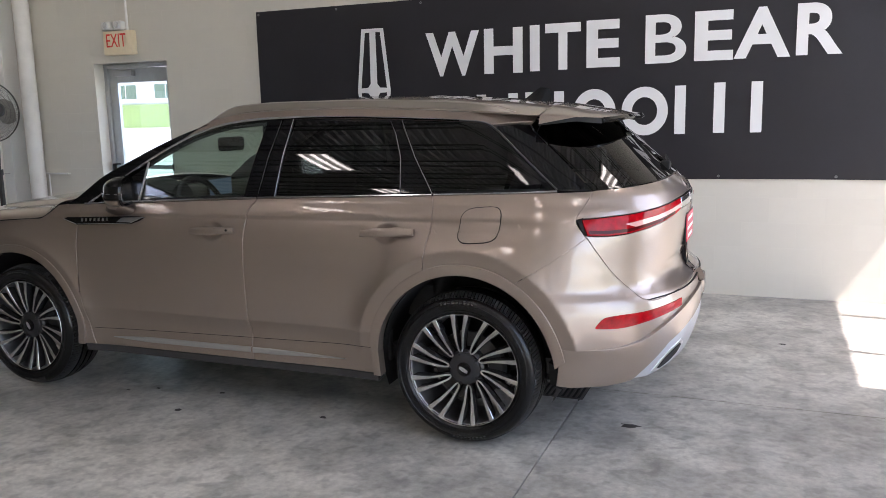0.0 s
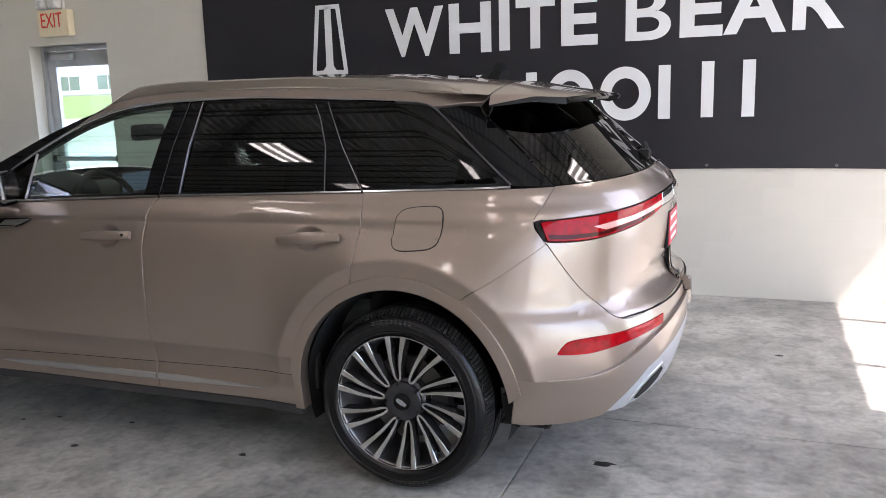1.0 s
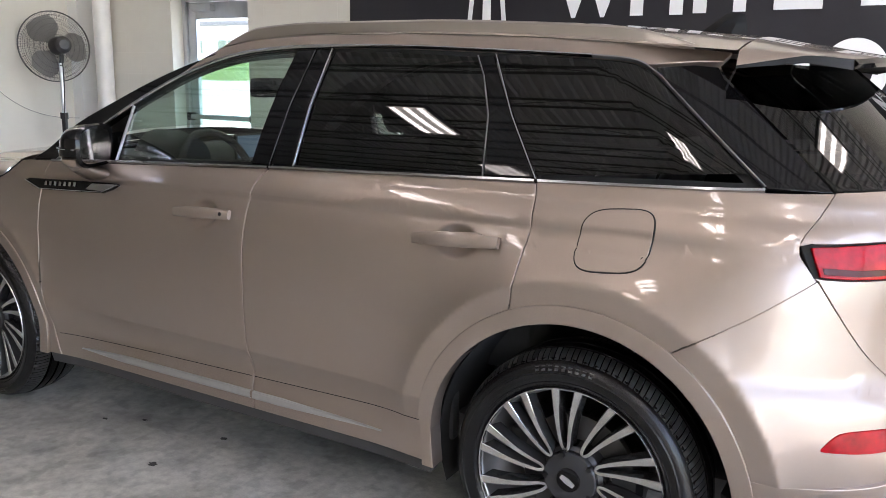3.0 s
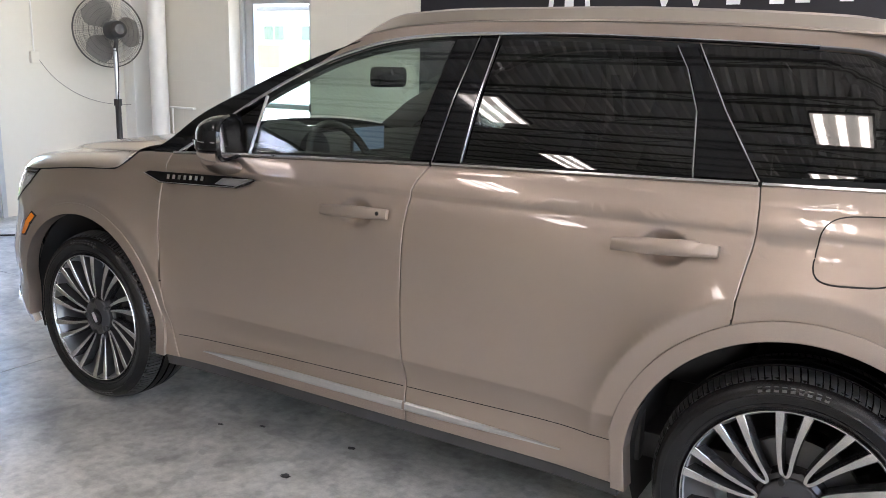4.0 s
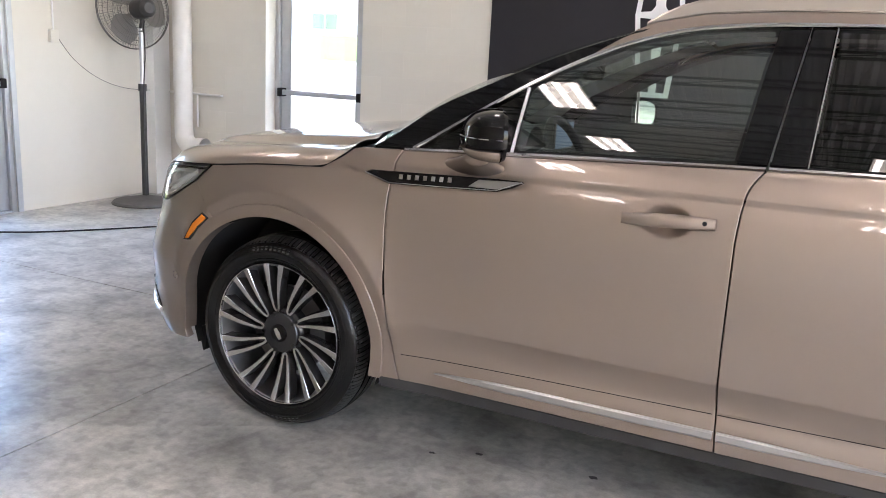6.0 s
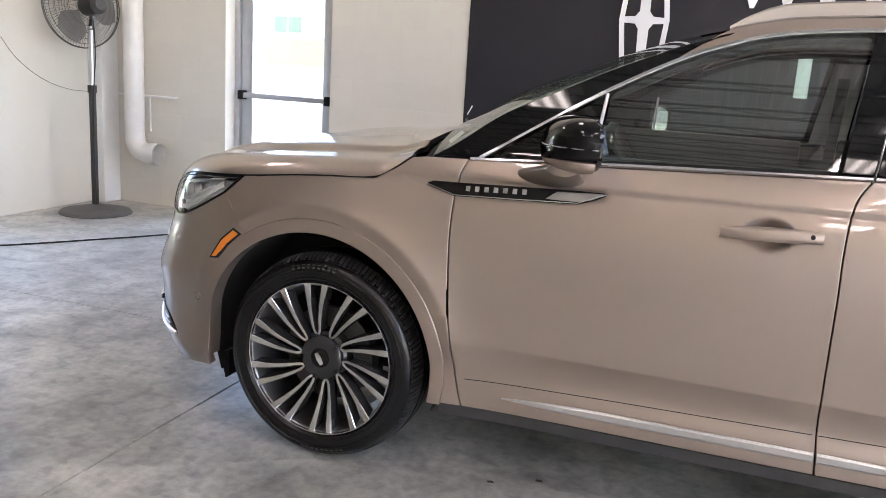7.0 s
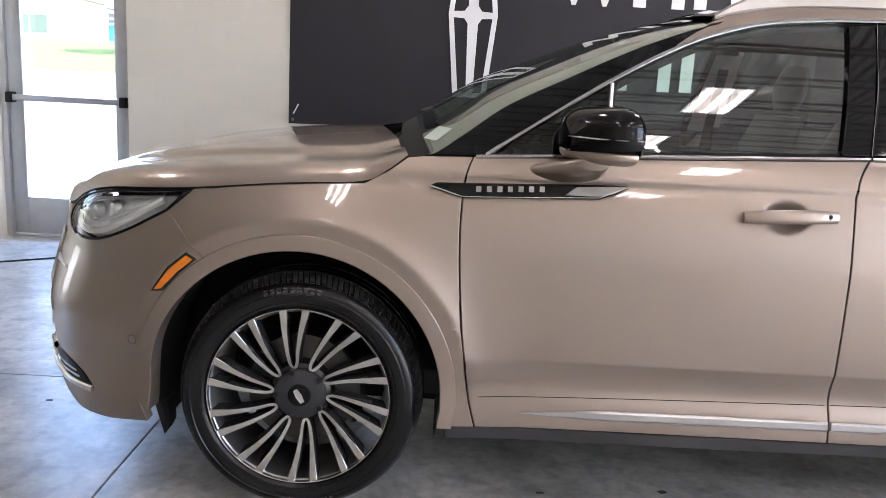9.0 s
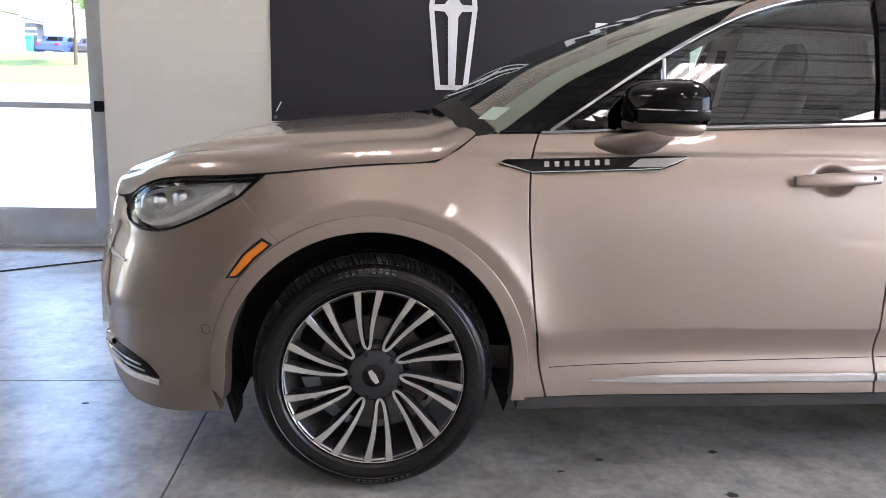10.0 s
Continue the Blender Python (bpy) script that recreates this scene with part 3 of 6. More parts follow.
# drain pipe with its elbow
pipe = thing("drain_pipe", (-3.74, WALL_Y - 0.1, 0.45), "white plastic drain pipe turning out in an elbow", "pipe")
PX, PY, PR = -3.69, WALL_Y - 0.13, 0.083
pts = [(PX, PY, TOP_Z), (PX, PY, 2.0), (PX, PY, 0.66)] + [(PX + 0.13 - 0.13 * math.cos(a), PY, 0.60 - 0.13 * math.sin(a)) for a in (radians(k * 15) for k in range(1, 7))] + [(PX + 0.2, PY, 0.47)]
part("pipe_run", tube(pts, PR, 20, cap=False), PVC, pipe, smooth=40)
part("collar", tube([(PX + 0.16, PY, 0.47), (PX + 0.25, PY, 0.47)], PR + 0.010, 20, cap=False), PVC, pipe, smooth=40)
part("bracket", box(PX - 0.26, PX + 0.36, WALL_Y - 0.045, WALL_Y - 0.005, 0.945, 0.962, 0.003), WHITEPAINT, pipe)
part("bracket_clip", tube([(PX + 0.14, PY + 0.03, 0.95), (PX + 0.14, PY + 0.03, 0.66)], 0.008, 6), WHITEPAINT, pipe)
# corner post beside the pipe
post = tagged(finish("trim_post", box(SIDE_X, SIDE_X + 0.15, WALL_Y - 0.2, WALL_Y, 0, TOP_Z, 0.006), WHITEPAINT), "white painted corner post", "", "", "structure")


def pedestal_fan(x, y):
    f = thing("pedestal_fan", (x, y, 0), "dark industrial pedestal fan on a round base", "fan")
    bm = lathe([(0.0, 0.075), (0.05, 0.07), (0.12, 0.05), (0.27, 0.025), (0.285, 0.01), (0.285, 0.0), (0, 0)], (x, y, 0), "z", 36)
    part("base", bm, FANBASE, f, "dusty round cast base")
    part("pole", tube([(x, y, 0.05), (x, y, 1.0)], 0.027, 14), FANGREY, f)
    part("upper_pole", tube([(x, y, 1.0), (x, y, 1.50)], 0.018, 12), SATIN, f, "bright telescopic pole")
    part("clamp", lathe([(0.0, 0.0), (0.036, 0.0), (0.036, 0.06), (0, 0.06)], (x, y, 0.98), "z", 14), FANGREY, f)
    hub = Vector((x - 0.05, y, 1.655))
    face = Vector((-0.93, 0.25, -0.06)).normalized()          # the way it blows
    m = Matrix.Translation(hub) @ face.to_track_quat("Y", "Z").to_matrix().to_4x4()
    part("yoke", tube([(x, y, 1.47), (x, y + 0.02, 1.56), hub + face * -0.05], 0.02, 8), FANGREY, f)
    bm = lathe([(0.0, -0.225), (0.045, -0.22), (0.075, -0.19), (0.085, -0.12), (0.082, -0.03), (0.06, 0.0), (0.0, 0.01)], (0, 0, 0), "y", 20)
    bmesh.ops.transform(bm, matrix=m, verts=bm.verts)
    part("motor", bm, FANGREY, f)
    cage = bmesh.new()
    R = 0.325
    for y0, bulge in ((0.03, -0.09), (0.05, 0.07)):
        for r in (R, R * 0.9, R * 0.78, R * 0.64, R * 0.48, R * 0.32, 0.075):
            h = y0 + bulge * (1 - (r / R) ** 2)
            tube([(r * math.cos(a), h, r * math.sin(a)) for a in (2 * math.pi * k / 40 for k in range(41))], 0.0045 if r == R else 0.0015, 5, cage, False)
        for k in range(84):
            a = 2 * math.pi * k / 84
            tube([(r * math.cos(a + 0.35 * r), y0 + bulge * (1 - (r / R) ** 2), r * math.sin(a + 0.35 * r)) for r in (0.07, 0.15, 0.22, R)], 0.0010, 4, cage, False)
    bmesh.ops.transform(cage, matrix=m, verts=cage.verts)
    part("cage", cage, FANBASE, f, "round wire guard")
    for k in range(3):
        rows = []
        for i in range(7):
            r = 0.05 + 0.24 * i / 6
            rows.append([(r * math.cos(a), 0.04 + 0.05 * (j - 0.5), r * math.sin(a)) for j in (0, 0.33, 0.66, 1) for a in (2.094 * k + (0.38 + 0.38 * math.sin(math.pi * i / 6)) * (j * 2 - 1),)])
        bm = loft(rows)
        bmesh.ops.solidify(bm, geom=bm.faces[:], thickness=0.003)
        bmesh.ops.transform(bm, matrix=m, verts=bm.verts)
        part("blade", bm, FANBLADE, f, "pale dusty fan blade", smooth=40)
    # mains lead from the motor down the pole
    part("lead", tube(spline([(x + 0.03, y, 1.55), (x + 0.06, y - 0.02, 1.3), (x + 0.035, y - 0.02, 1.0), (x + 0.03, y - 0.03, 0.5), (x + 0.06, y - 0.05, 0.08)], 6), 0.005, 6), CORD, f)


pedestal_fan(-3.70, 3.00)

# socket, wall cord and cord on the floor
sock = thing("wall_socket", (SIDE_X, 2.46, 1.40), "cream surface socket box on the side wall", "socket")
part("box", box(SIDE_X, SIDE_X + 0.035, 2.42, 2.50, 1.35, 1.45, 0.005), WALLPAINT, sock)
part("conduit", tube([(SIDE_X + 0.015, 2.46, 1.45), (SIDE_X + 0.015, 2.46, TOP_Z)], 0.008, 8), WHITEPAINT, sock)
cable = spline([(SIDE_X + 0.03, 2.48, 1.40), (SIDE_X + 0.05, 2.62, 1.22), (SIDE_X + 0.06, 2.85, 1.07), (SIDE_X + 0.06, 3.13, 0.985), (SIDE_X + 0.12, 3.38, 0.965)], 8)
tagged(finish("wall_cable", tube(cable, 0.003, 6), FANBLADE, 60), "thin pale grey cable drooping along the side wall", "cable")
cord = spline([(-4.0, 1.2, 0.006), (-3.4, 1.62, 0.006), (-2.9, 2.3, 0.006), (-2.6, 2.75, 0.006), (-2.35, 2.95, 0.006), (-2.0, 3.2, 0.006), (-1.6, 3.42, 0.006), (-0.7, 3.5, 0.006)], 8)
tagged(finish("floor_cord", tube(cord, 0.006, 6), CORD, 60), "black extension cord lying on the floor", "cord")

# drain grate in the floor
gr = thing("drain_grate", (2.92, 0.88, 0), "iron drain grate set in the floor", "grate")
part("rim", box(2.66, 3.10, 0.775, 0.785, -0.01, 0.004), IRON, gr)
part("rim", box(2.66, 3.10, 0.99, 1.0, -0.01, 0.004), IRON, gr)
# no hole: a flat black plate paints the shade below the slats
part("pit", box(2.66, 3.10, 0.785, 0.99, -0.006, 0.0015), BLACK, gr)
for k in range(15):
    x = 2.67 + k * 0.0295
    part("slat", box(x, x + 0.013, 0.785, 0.99, 0.0015, 0.005), IRON, gr)


def floor_spot(x, y, r):
    n = 14
    rnd = random.Random(int(x * 100) + 7)
    bm = slab([(r * (1.2 if k % 2 else 0.8) * rnd.uniform(0.6, 1.3) * math.cos(2 * math.pi * k / n), 0.6 * r * rnd.uniform(0.6, 1.3) * math.sin(2 * math.pi * k / n)) for k in range(n)], lambda u, v, d: (x + u, y + v, 0.0005 + d), 0.0012)
    tagged(finish("floor_stain", bm, SPOT), "small dark stain on the concrete", "stain", "floor stains", "stuff")


for x, y, r in ((3.394, 0.483, 0.045), (-1.09, 0.73, 0.014), (1.1, -0.05, 0.022), (1.16, 0.25, 0.016), (0.6, 0.12, 0.012), (0.75, 0.2, 0.014), (1.9, 0.1, 0.02), (4.1, 2.2, 0.02)):
    floor_spot(x, y, r)

# ---------------- outside ----------------
RISE = ((-400, -0.25), (7, -0.25), (40, 0.95), (60, 2.95), (64, 3.0), (110, 3.0), (400, 3.0))


def rise(y):
    for (y0, z0), (y1, z1) in zip(RISE, RISE[1:]):
        if y <= y1:
            return z0 + (z1 - z0) * (y - y0) / (y1 - y0)
    return RISE[-1][1]


tagged(finish("ground", loft([[(x, y, z) for x in (-400, -120, -60, -20, 20, 60, 120, 400)] for y, z in RISE]), GRASS), "grass bank rising from the yard", "", "", "structure")
tagged(finish("yard", loft([[(x, y, rise(y) + 0.02) for x in (-90, -30, 30)] for y in (WALL_Y + 0.3, 7, 40)]), PALECONCRETE), "pale sunlit concrete yard behind the building", "", "", "structure")
tagged(finish("parking_lot", box(-90, 30, 60.5, 77.9, 2.8, 3.03), PALECONCRETE), "pale parking lot on top of the bank", "", "", "structure")
tagged(finish("driveway", box(-14, 30, -30, REAR_Y - 0.3, -0.25, -0.03), FLOOR), "concrete forecourt before the added vehicle door", "", "", "structure")
tagged(finish("side_driveway", box(RIGHT_X + 0.15, 30, REAR_Y - 0.3, 3.8, -0.25, -0.03), ASPHALT), "asphalt drive beside the building", "", "", "structure")
tagged(finish("kerb", box(-90, 30, 60.2, 60.5, 2.7, 3.13, 0.02), PALECONCRETE), "pale kerb along the parking lot", "", "", "structure")


def far_house(x, y, w):
    h = thing("far_building", (x, y, 3.0), "long white building with green-tinted windows above the grass bank", "building")
    part("wall", box(x - w / 2, x + w / 2, y, y + 10, 2.9, 7.6), SIDING, h)
    part("roof", box(x - w / 2 - 0.4, x + w / 2 + 0.4, y - 0.4, y + 10.4, 7.6, 8.2, 0.1), ROOFING, h)
    n = int(w / 6.2)
    for k in range(n):
        cx = x - w / 2 + (k + 0.5) * w / n
        win = part("window", box(cx - 1.8, cx + 1.8, y - 0.06, y, 3.95, 5.85), WHITEPAINT, h)
        for s in (-0.87, 0.87):
            part("pane", box(cx + s - 0.8, cx + s + 0.8, y - 0.08, y - 0.06, 4.05, 5.75), WINDOWGREEN, win)


far_house(-68, 78, 62)


def parked_car(x, y, paint, label):
    c = thing("parked_car", (x, y, 3.03), label, "car", "parked cars")
    w, z = 0.9, 3.03
    body = [(-2.2, 0.35), (-2.25, 0.75), (-1.9, 0.95), (-0.9, 1.02), (-0.3, 1.45), (1.1, 1.48), (1.75, 1.05), (2.2, 0.95), (2.25, 0.4), (1.9, 0.25), (-1.9, 0.25)]
    part("body", slab(body, lambda u, v, d: (x - w + d, y + u, z + v), 2 * w), paint, c, smooth=None)
    part("rear_window", slab([(-0.62, 1.06), (0.62, 1.06), (0.55, 1.36), (-0.55, 1.36)], lambda u, v, d: (x + u, y - 0.86 + (v - 1.06) * 1.35 - d, z + v), 0.02), GLOSSBLACK, c)
    for sx in (-1, 1):
        part("side_window", slab([(-0.6, 1.05), (1.2, 1.05), (0.95, 1.38), (-0.2, 1.38)], lambda u, v, d: (x + sx * (w + 0.004 + d), y + u, z + v), 0.006), GLOSSBLACK, c)
        part("tail_lamp", box(x + sx * 0.7 - 0.14, x + sx * 0.7 + 0.14, y - 2.28, y - 2.2, z + 0.68, z + 0.84), REDLENS, c)
        for yy in (-1.4, 1.35):
            part("wheel", lathe([(0.0, 0.0), (0.32, 0.0), (0.32, 0.2), (0.0, 0.2)], (x + sx * 0.75 - 0.1, y + yy, z + 0.32), "x", 16), RUBBER, c)


parked_car(-24.6, 64.5, CARBLUE, "blue car parked on the lot above the bank")
parked_car(-22.6, 66.5, CARDARK, "dark grey car parked on the lot above the bank")
parked_car(-20.9, 65.0, CARRED, "red car parked on the lot above the bank")
bin_ = thing("waste_bin", (-25.85, 62.2, 3.03), "tall teal plastic bin by the kerb", "bin")
part("bin_body", box(-26.05, -25.6, 62.0, 62.5, 3.03, 4.2, 0.05), TEAL, bin_)
part("bin_lid", box(-26.08, -25.57, 61.97, 62.53, 4.2, 4.32, 0.04), TEAL, bin_)
kiosk = thing("small_kiosk", (-26.0, 63.2, 3.03), "grey kiosk with a slanted flat roof", "kiosk")
part("kiosk_wall", box(-26.35, -25.5, 62.8, 64.2, 3.03, 5.3), ASPHALT, kiosk)
part("kiosk_roof", slab([(-26.5, 5.75), (-24.8, 5.35), (-24.8, 5.2), (-26.5, 5.6)], lambda u, v, d: (u, 62.6 + d, v), 1.8), ROOFING, kiosk)
for k in (4.4, 4.8):
    part("shelf_band", box(-26.37, -25.48, 62.78, 62.8, k, k + 0.16), PAPER, kiosk)


def tree(x, y, h, seed):
    rnd = random.Random(seed)
    g = rise(y)
    t = thing("young_tree", (x, y, g), "young leafy tree on the grass bank", "tree")
    bm = tube([(x, y, g - 0.05), (x + 0.05, y, g + h * 0.3), (x - 0.04, y + 0.05, g + h * 0.65), (x, y, g + h * 0.92)], [0.13, 0.10, 0.06, 0.015], 8)
    tips = []
    for k in range(18):
        a, zr = rnd.uniform(0, 6.28), rnd.uniform(0.28, 0.8)
        z0, ln = g + h * zr, h * rnd.uniform(0.24, 0.46) * (1.2 - zr)
        tip = (x + ln * math.cos(a), y + ln * math.sin(a), z0 + ln * 0.9)
        tube([(x, y, z0), ((x + tip[0]) / 2, (y + tip[1]) / 2, z0 + ln * 0.35), tip], [0.035, 0.022, 0.008], 5, bm)
        tips.append(tip)
    part("trunk", bm, BARK, t)
    verts, faces = [], []
    for k in range(4200):
        c = Vector(rnd.choice(tips)) + Vector((rnd.gauss(0, 0.3), rnd.gauss(0, 0.3), rnd.gauss(0, 0.3))) * h * 0.16
        u = Vector((rnd.gauss(0, 1), rnd.gauss(0, 1), rnd.gauss(0, 1))).normalized() * 0.13
        v = u.orthogonal().normalized() * 0.06
        i = len(verts)
        verts += [c - u, c + v, c + u, c - v]
        faces.append((i, i + 1, i + 2, i + 3))
    me = bpy.data.meshes.new("crown")
    me.from_pydata(verts, [], faces)
    me.materials.append(LEAF)
    adopt(new("crown", me), t)


tree(-19.0, 52.0, 7.0, 3)
# ---------------- the car ----------------
YC = 0.92           # the car's middle
def lerp_table(tab, v):
    """Smooth curve through rows of (v, value)."""
    n = len(tab)
    if v <= tab[0][0]: return tab[0][1]
    if v >= tab[-1][0]: return tab[-1][1]
    for i in range(n - 1):
        if v <= tab[i + 1][0]:
            x0, y0 = tab[i]; x1, y1 = tab[i + 1]
            def slope(j):
                if 0 < j < n - 1:
                    a = (tab[j][1] - tab[j-1][1]) / (tab[j][0] - tab[j-1][0])
                    b = (tab[j+1][1] - tab[j][1]) / (tab[j+1][0] - tab[j][0])
                    return 0.0 if a * b <= 0 else 2 * a * b / (a + b)
                k = 0 if j == 0 else n - 2
                return (tab[k+1][1] - tab[k][1]) / (tab[k+1][0] - tab[k][0])
            h = x1 - x0; t = (v - x0) / h
            return ((2*t**3 - 3*t*t + 1) * y0 + (t**3 - 2*t*t + t) * h * slope(i)
                    + (3*t*t - 2*t**3) * y1 + (t**3 - t*t) * h * slope(i + 1))
# half width against height
SIDE = [(0.15, 0.84), (0.24, 0.89), (0.32, 0.905), (0.42, 0.902), (0.52, 0.914), (0.62, 0.9205), (0.72, 0.9225), (0.81, 0.9215), (0.90, 0.914),
        (0.97, 0.902), (1.03, 0.886), (1.08, 0.864), (1.12, 0.838)]
NOSE = [(0.15, -0.82), (0.22, -0.878), (0.30, -0.902), (0.45, -0.915), (0.60, -0.918), (0.75, -0.912), (0.86, -0.89), (0.94, -0.845), (1.0, -0.74), (1.06, -0.5)]
TAIL = [(0.20, 3.45), (0.28, 3.57), (0.38, 3.635), (0.50, 3.668), (0.62, 3.674), (0.70, 3.655), (0.76, 3.605), (0.85, 3.600), (0.97, 3.610), (1.08, 3.614),
        (1.15, 3.590), (1.20, 3.540), (1.30, 3.43), (1.40, 3.32), (1.50, 3.20), (1.60, 3.08)]
LF, LR = 0.62, 0.58
def flare(x, z):
    """Swell of the wings round the wheels."""
    f = 0.0
    for xw in (0.0, 2.71):
        d = math.hypot(x - xw, (z - 0.40) * 0.95)
        f += 0.022 * math.exp(-((d - 0.40) / 0.16) ** 2)
    return f
def half(x, z):
    h = z - 1.12
    if h > 0:           # the glass leans in, more so towards the roof
        return 0.838 - 0.287 * h - 0.5 * h * h
    return lerp_table(SIDE, z) + (flare(x, z) if z < 1.0 else 0.0)
def skin(s, z, out=0.0):
    """Point of the near flank at run s and height z; s is x along the side and turns round both ends."""
    xf, xr = lerp_table(NOSE, z) + LF, lerp_table(TAIL, z) - LR
    if s > xr:
        a = min((s - xr) / LR, math.pi / 2)
        x, v = xr + LR * math.sin(a), math.cos(a) ** 0.75 if a < math.pi / 2 else 0.0
        w = half(min(x, 3.1), z) * v
    elif s < xf and z < 1.04:
        a = min((xf - s) / LF, math.pi / 2)
        full = 0.50 + 0.22 * min(1.0, max(0.0, (z - 0.56) / 0.18))      # the bumper's corner is fuller than the lamp's
        x, v = xf - LF * math.sin(a), math.cos(a) ** full if a < math.pi / 2 else 0.0
        w = half(max(x, -0.5), z) * v
    else:
        x, w = s, half(s, z)
    return (x, YC - w, z)


def normal(s, z):
    e = 0.004
    a = Vector(skin(s + e, z)) - Vector(skin(s - e, z))
    b = Vector(skin(s, z + e)) - Vector(skin(s, z - e))
    n = a.cross(b)
    if n.length < 1e-9:
        return Vector((0, -1, 0))
    n.normalize()
    return n


def on(s, z, out=0.0, side=1):
    """The place on the body at run s and height z, lifted by out; side -1 is the far flank."""
    p = Vector(skin(s, z))
    if out:
        p += normal(s, z) * out
    if side < 0:
        p.y = 2 * YC - p.y
    return p


def shrink(poly, g):
    """A 2D outline pulled in by g."""
    n = len(poly)
    area = sum(poly[i][0] * poly[(i + 1) % n][1] - poly[(i + 1) % n][0] * poly[i][1] for i in range(n))
    sg = 1 if area > 0 else -1
    out = []
    for i in range(n):
        a, b, c = Vector(poly[i - 1]), Vector(poly[i]), Vector(poly[(i + 1) % n])
        d1, d2 = (b - a), (c - b)
        if d1.length < 1e-9 or d2.length < 1e-9:
            out.append(tuple(b))
            continue
        d1.normalize()
        d2.normalize()
        n1, n2 = Vector((-d1.y, d1.x)) * sg, Vector((-d2.y, d2.x)) * sg
        m = n1 + n2
        k = m.length_squared / 2
        out.append(tuple(b + m * (g / max(k, 0.35))))
    return out


def clean(poly, eps=0.0015):
    out = []
    for p in poly:
        if not out or math.hypot(p[0] - out[-1][0], p[1] - out[-1][1]) > eps:
            out.append(tuple(p)[:2])
    if math.hypot(out[0][0] - out[-1][0], out[0][1] - out[-1][1]) < eps:
        out.pop()
    return out


def panel(name, poly, mat, parent, side=1, out=0.0, gap=0.0042, cell=0.03, depth=0.026, label="", shape=None, refine=(), zcuts=()):
    """A sheet of bodywork: the outline in (s, z), laid on the body's skin, with turned-in edges."""
    poly = shrink(clean(poly), gap) if gap else clean(poly)
    bm = bmesh.new()
    f = bm.faces.new([bm.verts.new((u, v, 0)) for u, v in poly])
    f.normal_update()
    bmesh.ops.triangulate(bm, faces=[f], ngon_method="BEAUTY")
    us, vs = [p[0] for p in poly], [p[1] for p in poly]
    k = math.ceil(min(us) / cell) * cell
    while k < max(us):
        bmesh.ops.bisect_plane(bm, geom=bm.verts[:] + bm.edges[:] + bm.faces[:], dist=1e-5, plane_co=(k, 0, 0), plane_no=(1, 0, 0))
        k += cell
    k = math.ceil(min(vs) / cell) * cell
    while k < max(vs):
        bmesh.ops.bisect_plane(bm, geom=bm.verts[:] + bm.edges[:] + bm.faces[:], dist=1e-5, plane_co=(0, k, 0), plane_no=(0, 1, 0))
        k += cell
    for k in zcuts:
        bmesh.ops.bisect_plane(bm, geom=bm.verts[:] + bm.edges[:] + bm.faces[:], dist=1e-5, plane_co=(0, k, 0), plane_no=(0, 1, 0))
    for s0, s1, z0, z1, fine in refine:
        for axis, lo, hi in ((0, s0, s1), (1, z0, z1)):
            k = lo
            while k < hi:
                fs = [f for f in bm.faces if s0 - fine < f.calc_center_median().x < s1 + fine and z0 - fine < f.calc_center_median().y < z1 + fine]
                geom = set(fs)
                for f in fs:
                    geom.update(f.edges)
                    geom.update(f.verts)
                bmesh.ops.bisect_plane(bm, geom=list(geom), dist=1e-5, plane_co=(k, 0, 0) if axis == 0 else (0, k, 0), plane_no=(1, 0, 0) if axis == 0 else (0, 1, 0))
                k += fine
    bmesh.ops.dissolve_degenerate(bm, dist=1e-5, edges=bm.edges[:])
    bm.verts.index_update()
    verts, norms, faces = [], [], []
    for v in bm.verts:
        s, z = v.co.x, v.co.y
        o = out + (shape(s, z) if shape else 0.0)
        verts.append(on(s, z, o, side))
        if shape:
            e = 0.004
            a = on(s + e, z, out + shape(s + e, z)) - on(s - e, z, out + shape(s - e, z))
            b = on(s, z + e, out + shape(s, z + e)) - on(s, z - e, out + shape(s, z - e))
            n = a.cross(b).normalized()
        else:
            n = normal(s, z)
        norms.append(Vector((n.x, n.y * side, n.z)))
    want = Vector((0, 0, 1))
    for f in bm.faces:
        idx = [v.index for v in f.verts]
        nn = Vector()
        for q in range(len(idx)):
            nn += verts[idx[q - 1]].cross(verts[idx[q]])
        if nn.dot(norms[idx[0]]) < 0:
            idx.reverse()
        faces.append(idx)
    loops = [norms[k] for f in faces for k in f]
    if depth:
        rim, outw = [], {}
        for e in bm.edges:
            if len(e.link_faces) == 1:
                a, b = e.verts[0].index, e.verts[1].index
                mid = e.link_faces[0].calc_center_median()
                fn = (verts[b] - verts[a]).cross(norms[a])
                fn = fn.normalized() if fn.length > 1e-12 else norms[a].copy()
                if fn.dot(on(mid.x, mid.y, out, side) - verts[a]) > 0:
                    fn = -fn
                rim.append((a, b, fn))
                for k in (a, b):
                    outw[k] = outw.get(k, Vector()) + fn
        r = min(0.0030, depth * 0.3)
        low = {}
        for k, fn in outw.items():
            fn = fn.normalized() if fn.length > 1e-9 else fn
            m1 = verts[k] + fn * r - norms[k] * r * 1.2
            low[k] = len(verts)
            verts += [m1, m1 - norms[k] * depth]
        for a, b, fn in rim:
            la, lb = low[a], low[b]
            for q, ns in (([a, b, lb, la], [norms[a], norms[b], fn, fn]), ([la, lb, lb + 1, la + 1], [fn] * 4)):
                nn = (verts[q[1]] - verts[q[0]]).cross(verts[q[2]] - verts[q[0]])
                if nn.dot(fn) < 0:
                    q, ns = q[::-1], ns[::-1]
                faces.append(q)
                loops += ns
    bm.free()
    me = bpy.data.meshes.new(name)
    me.from_pydata(verts, [], faces)
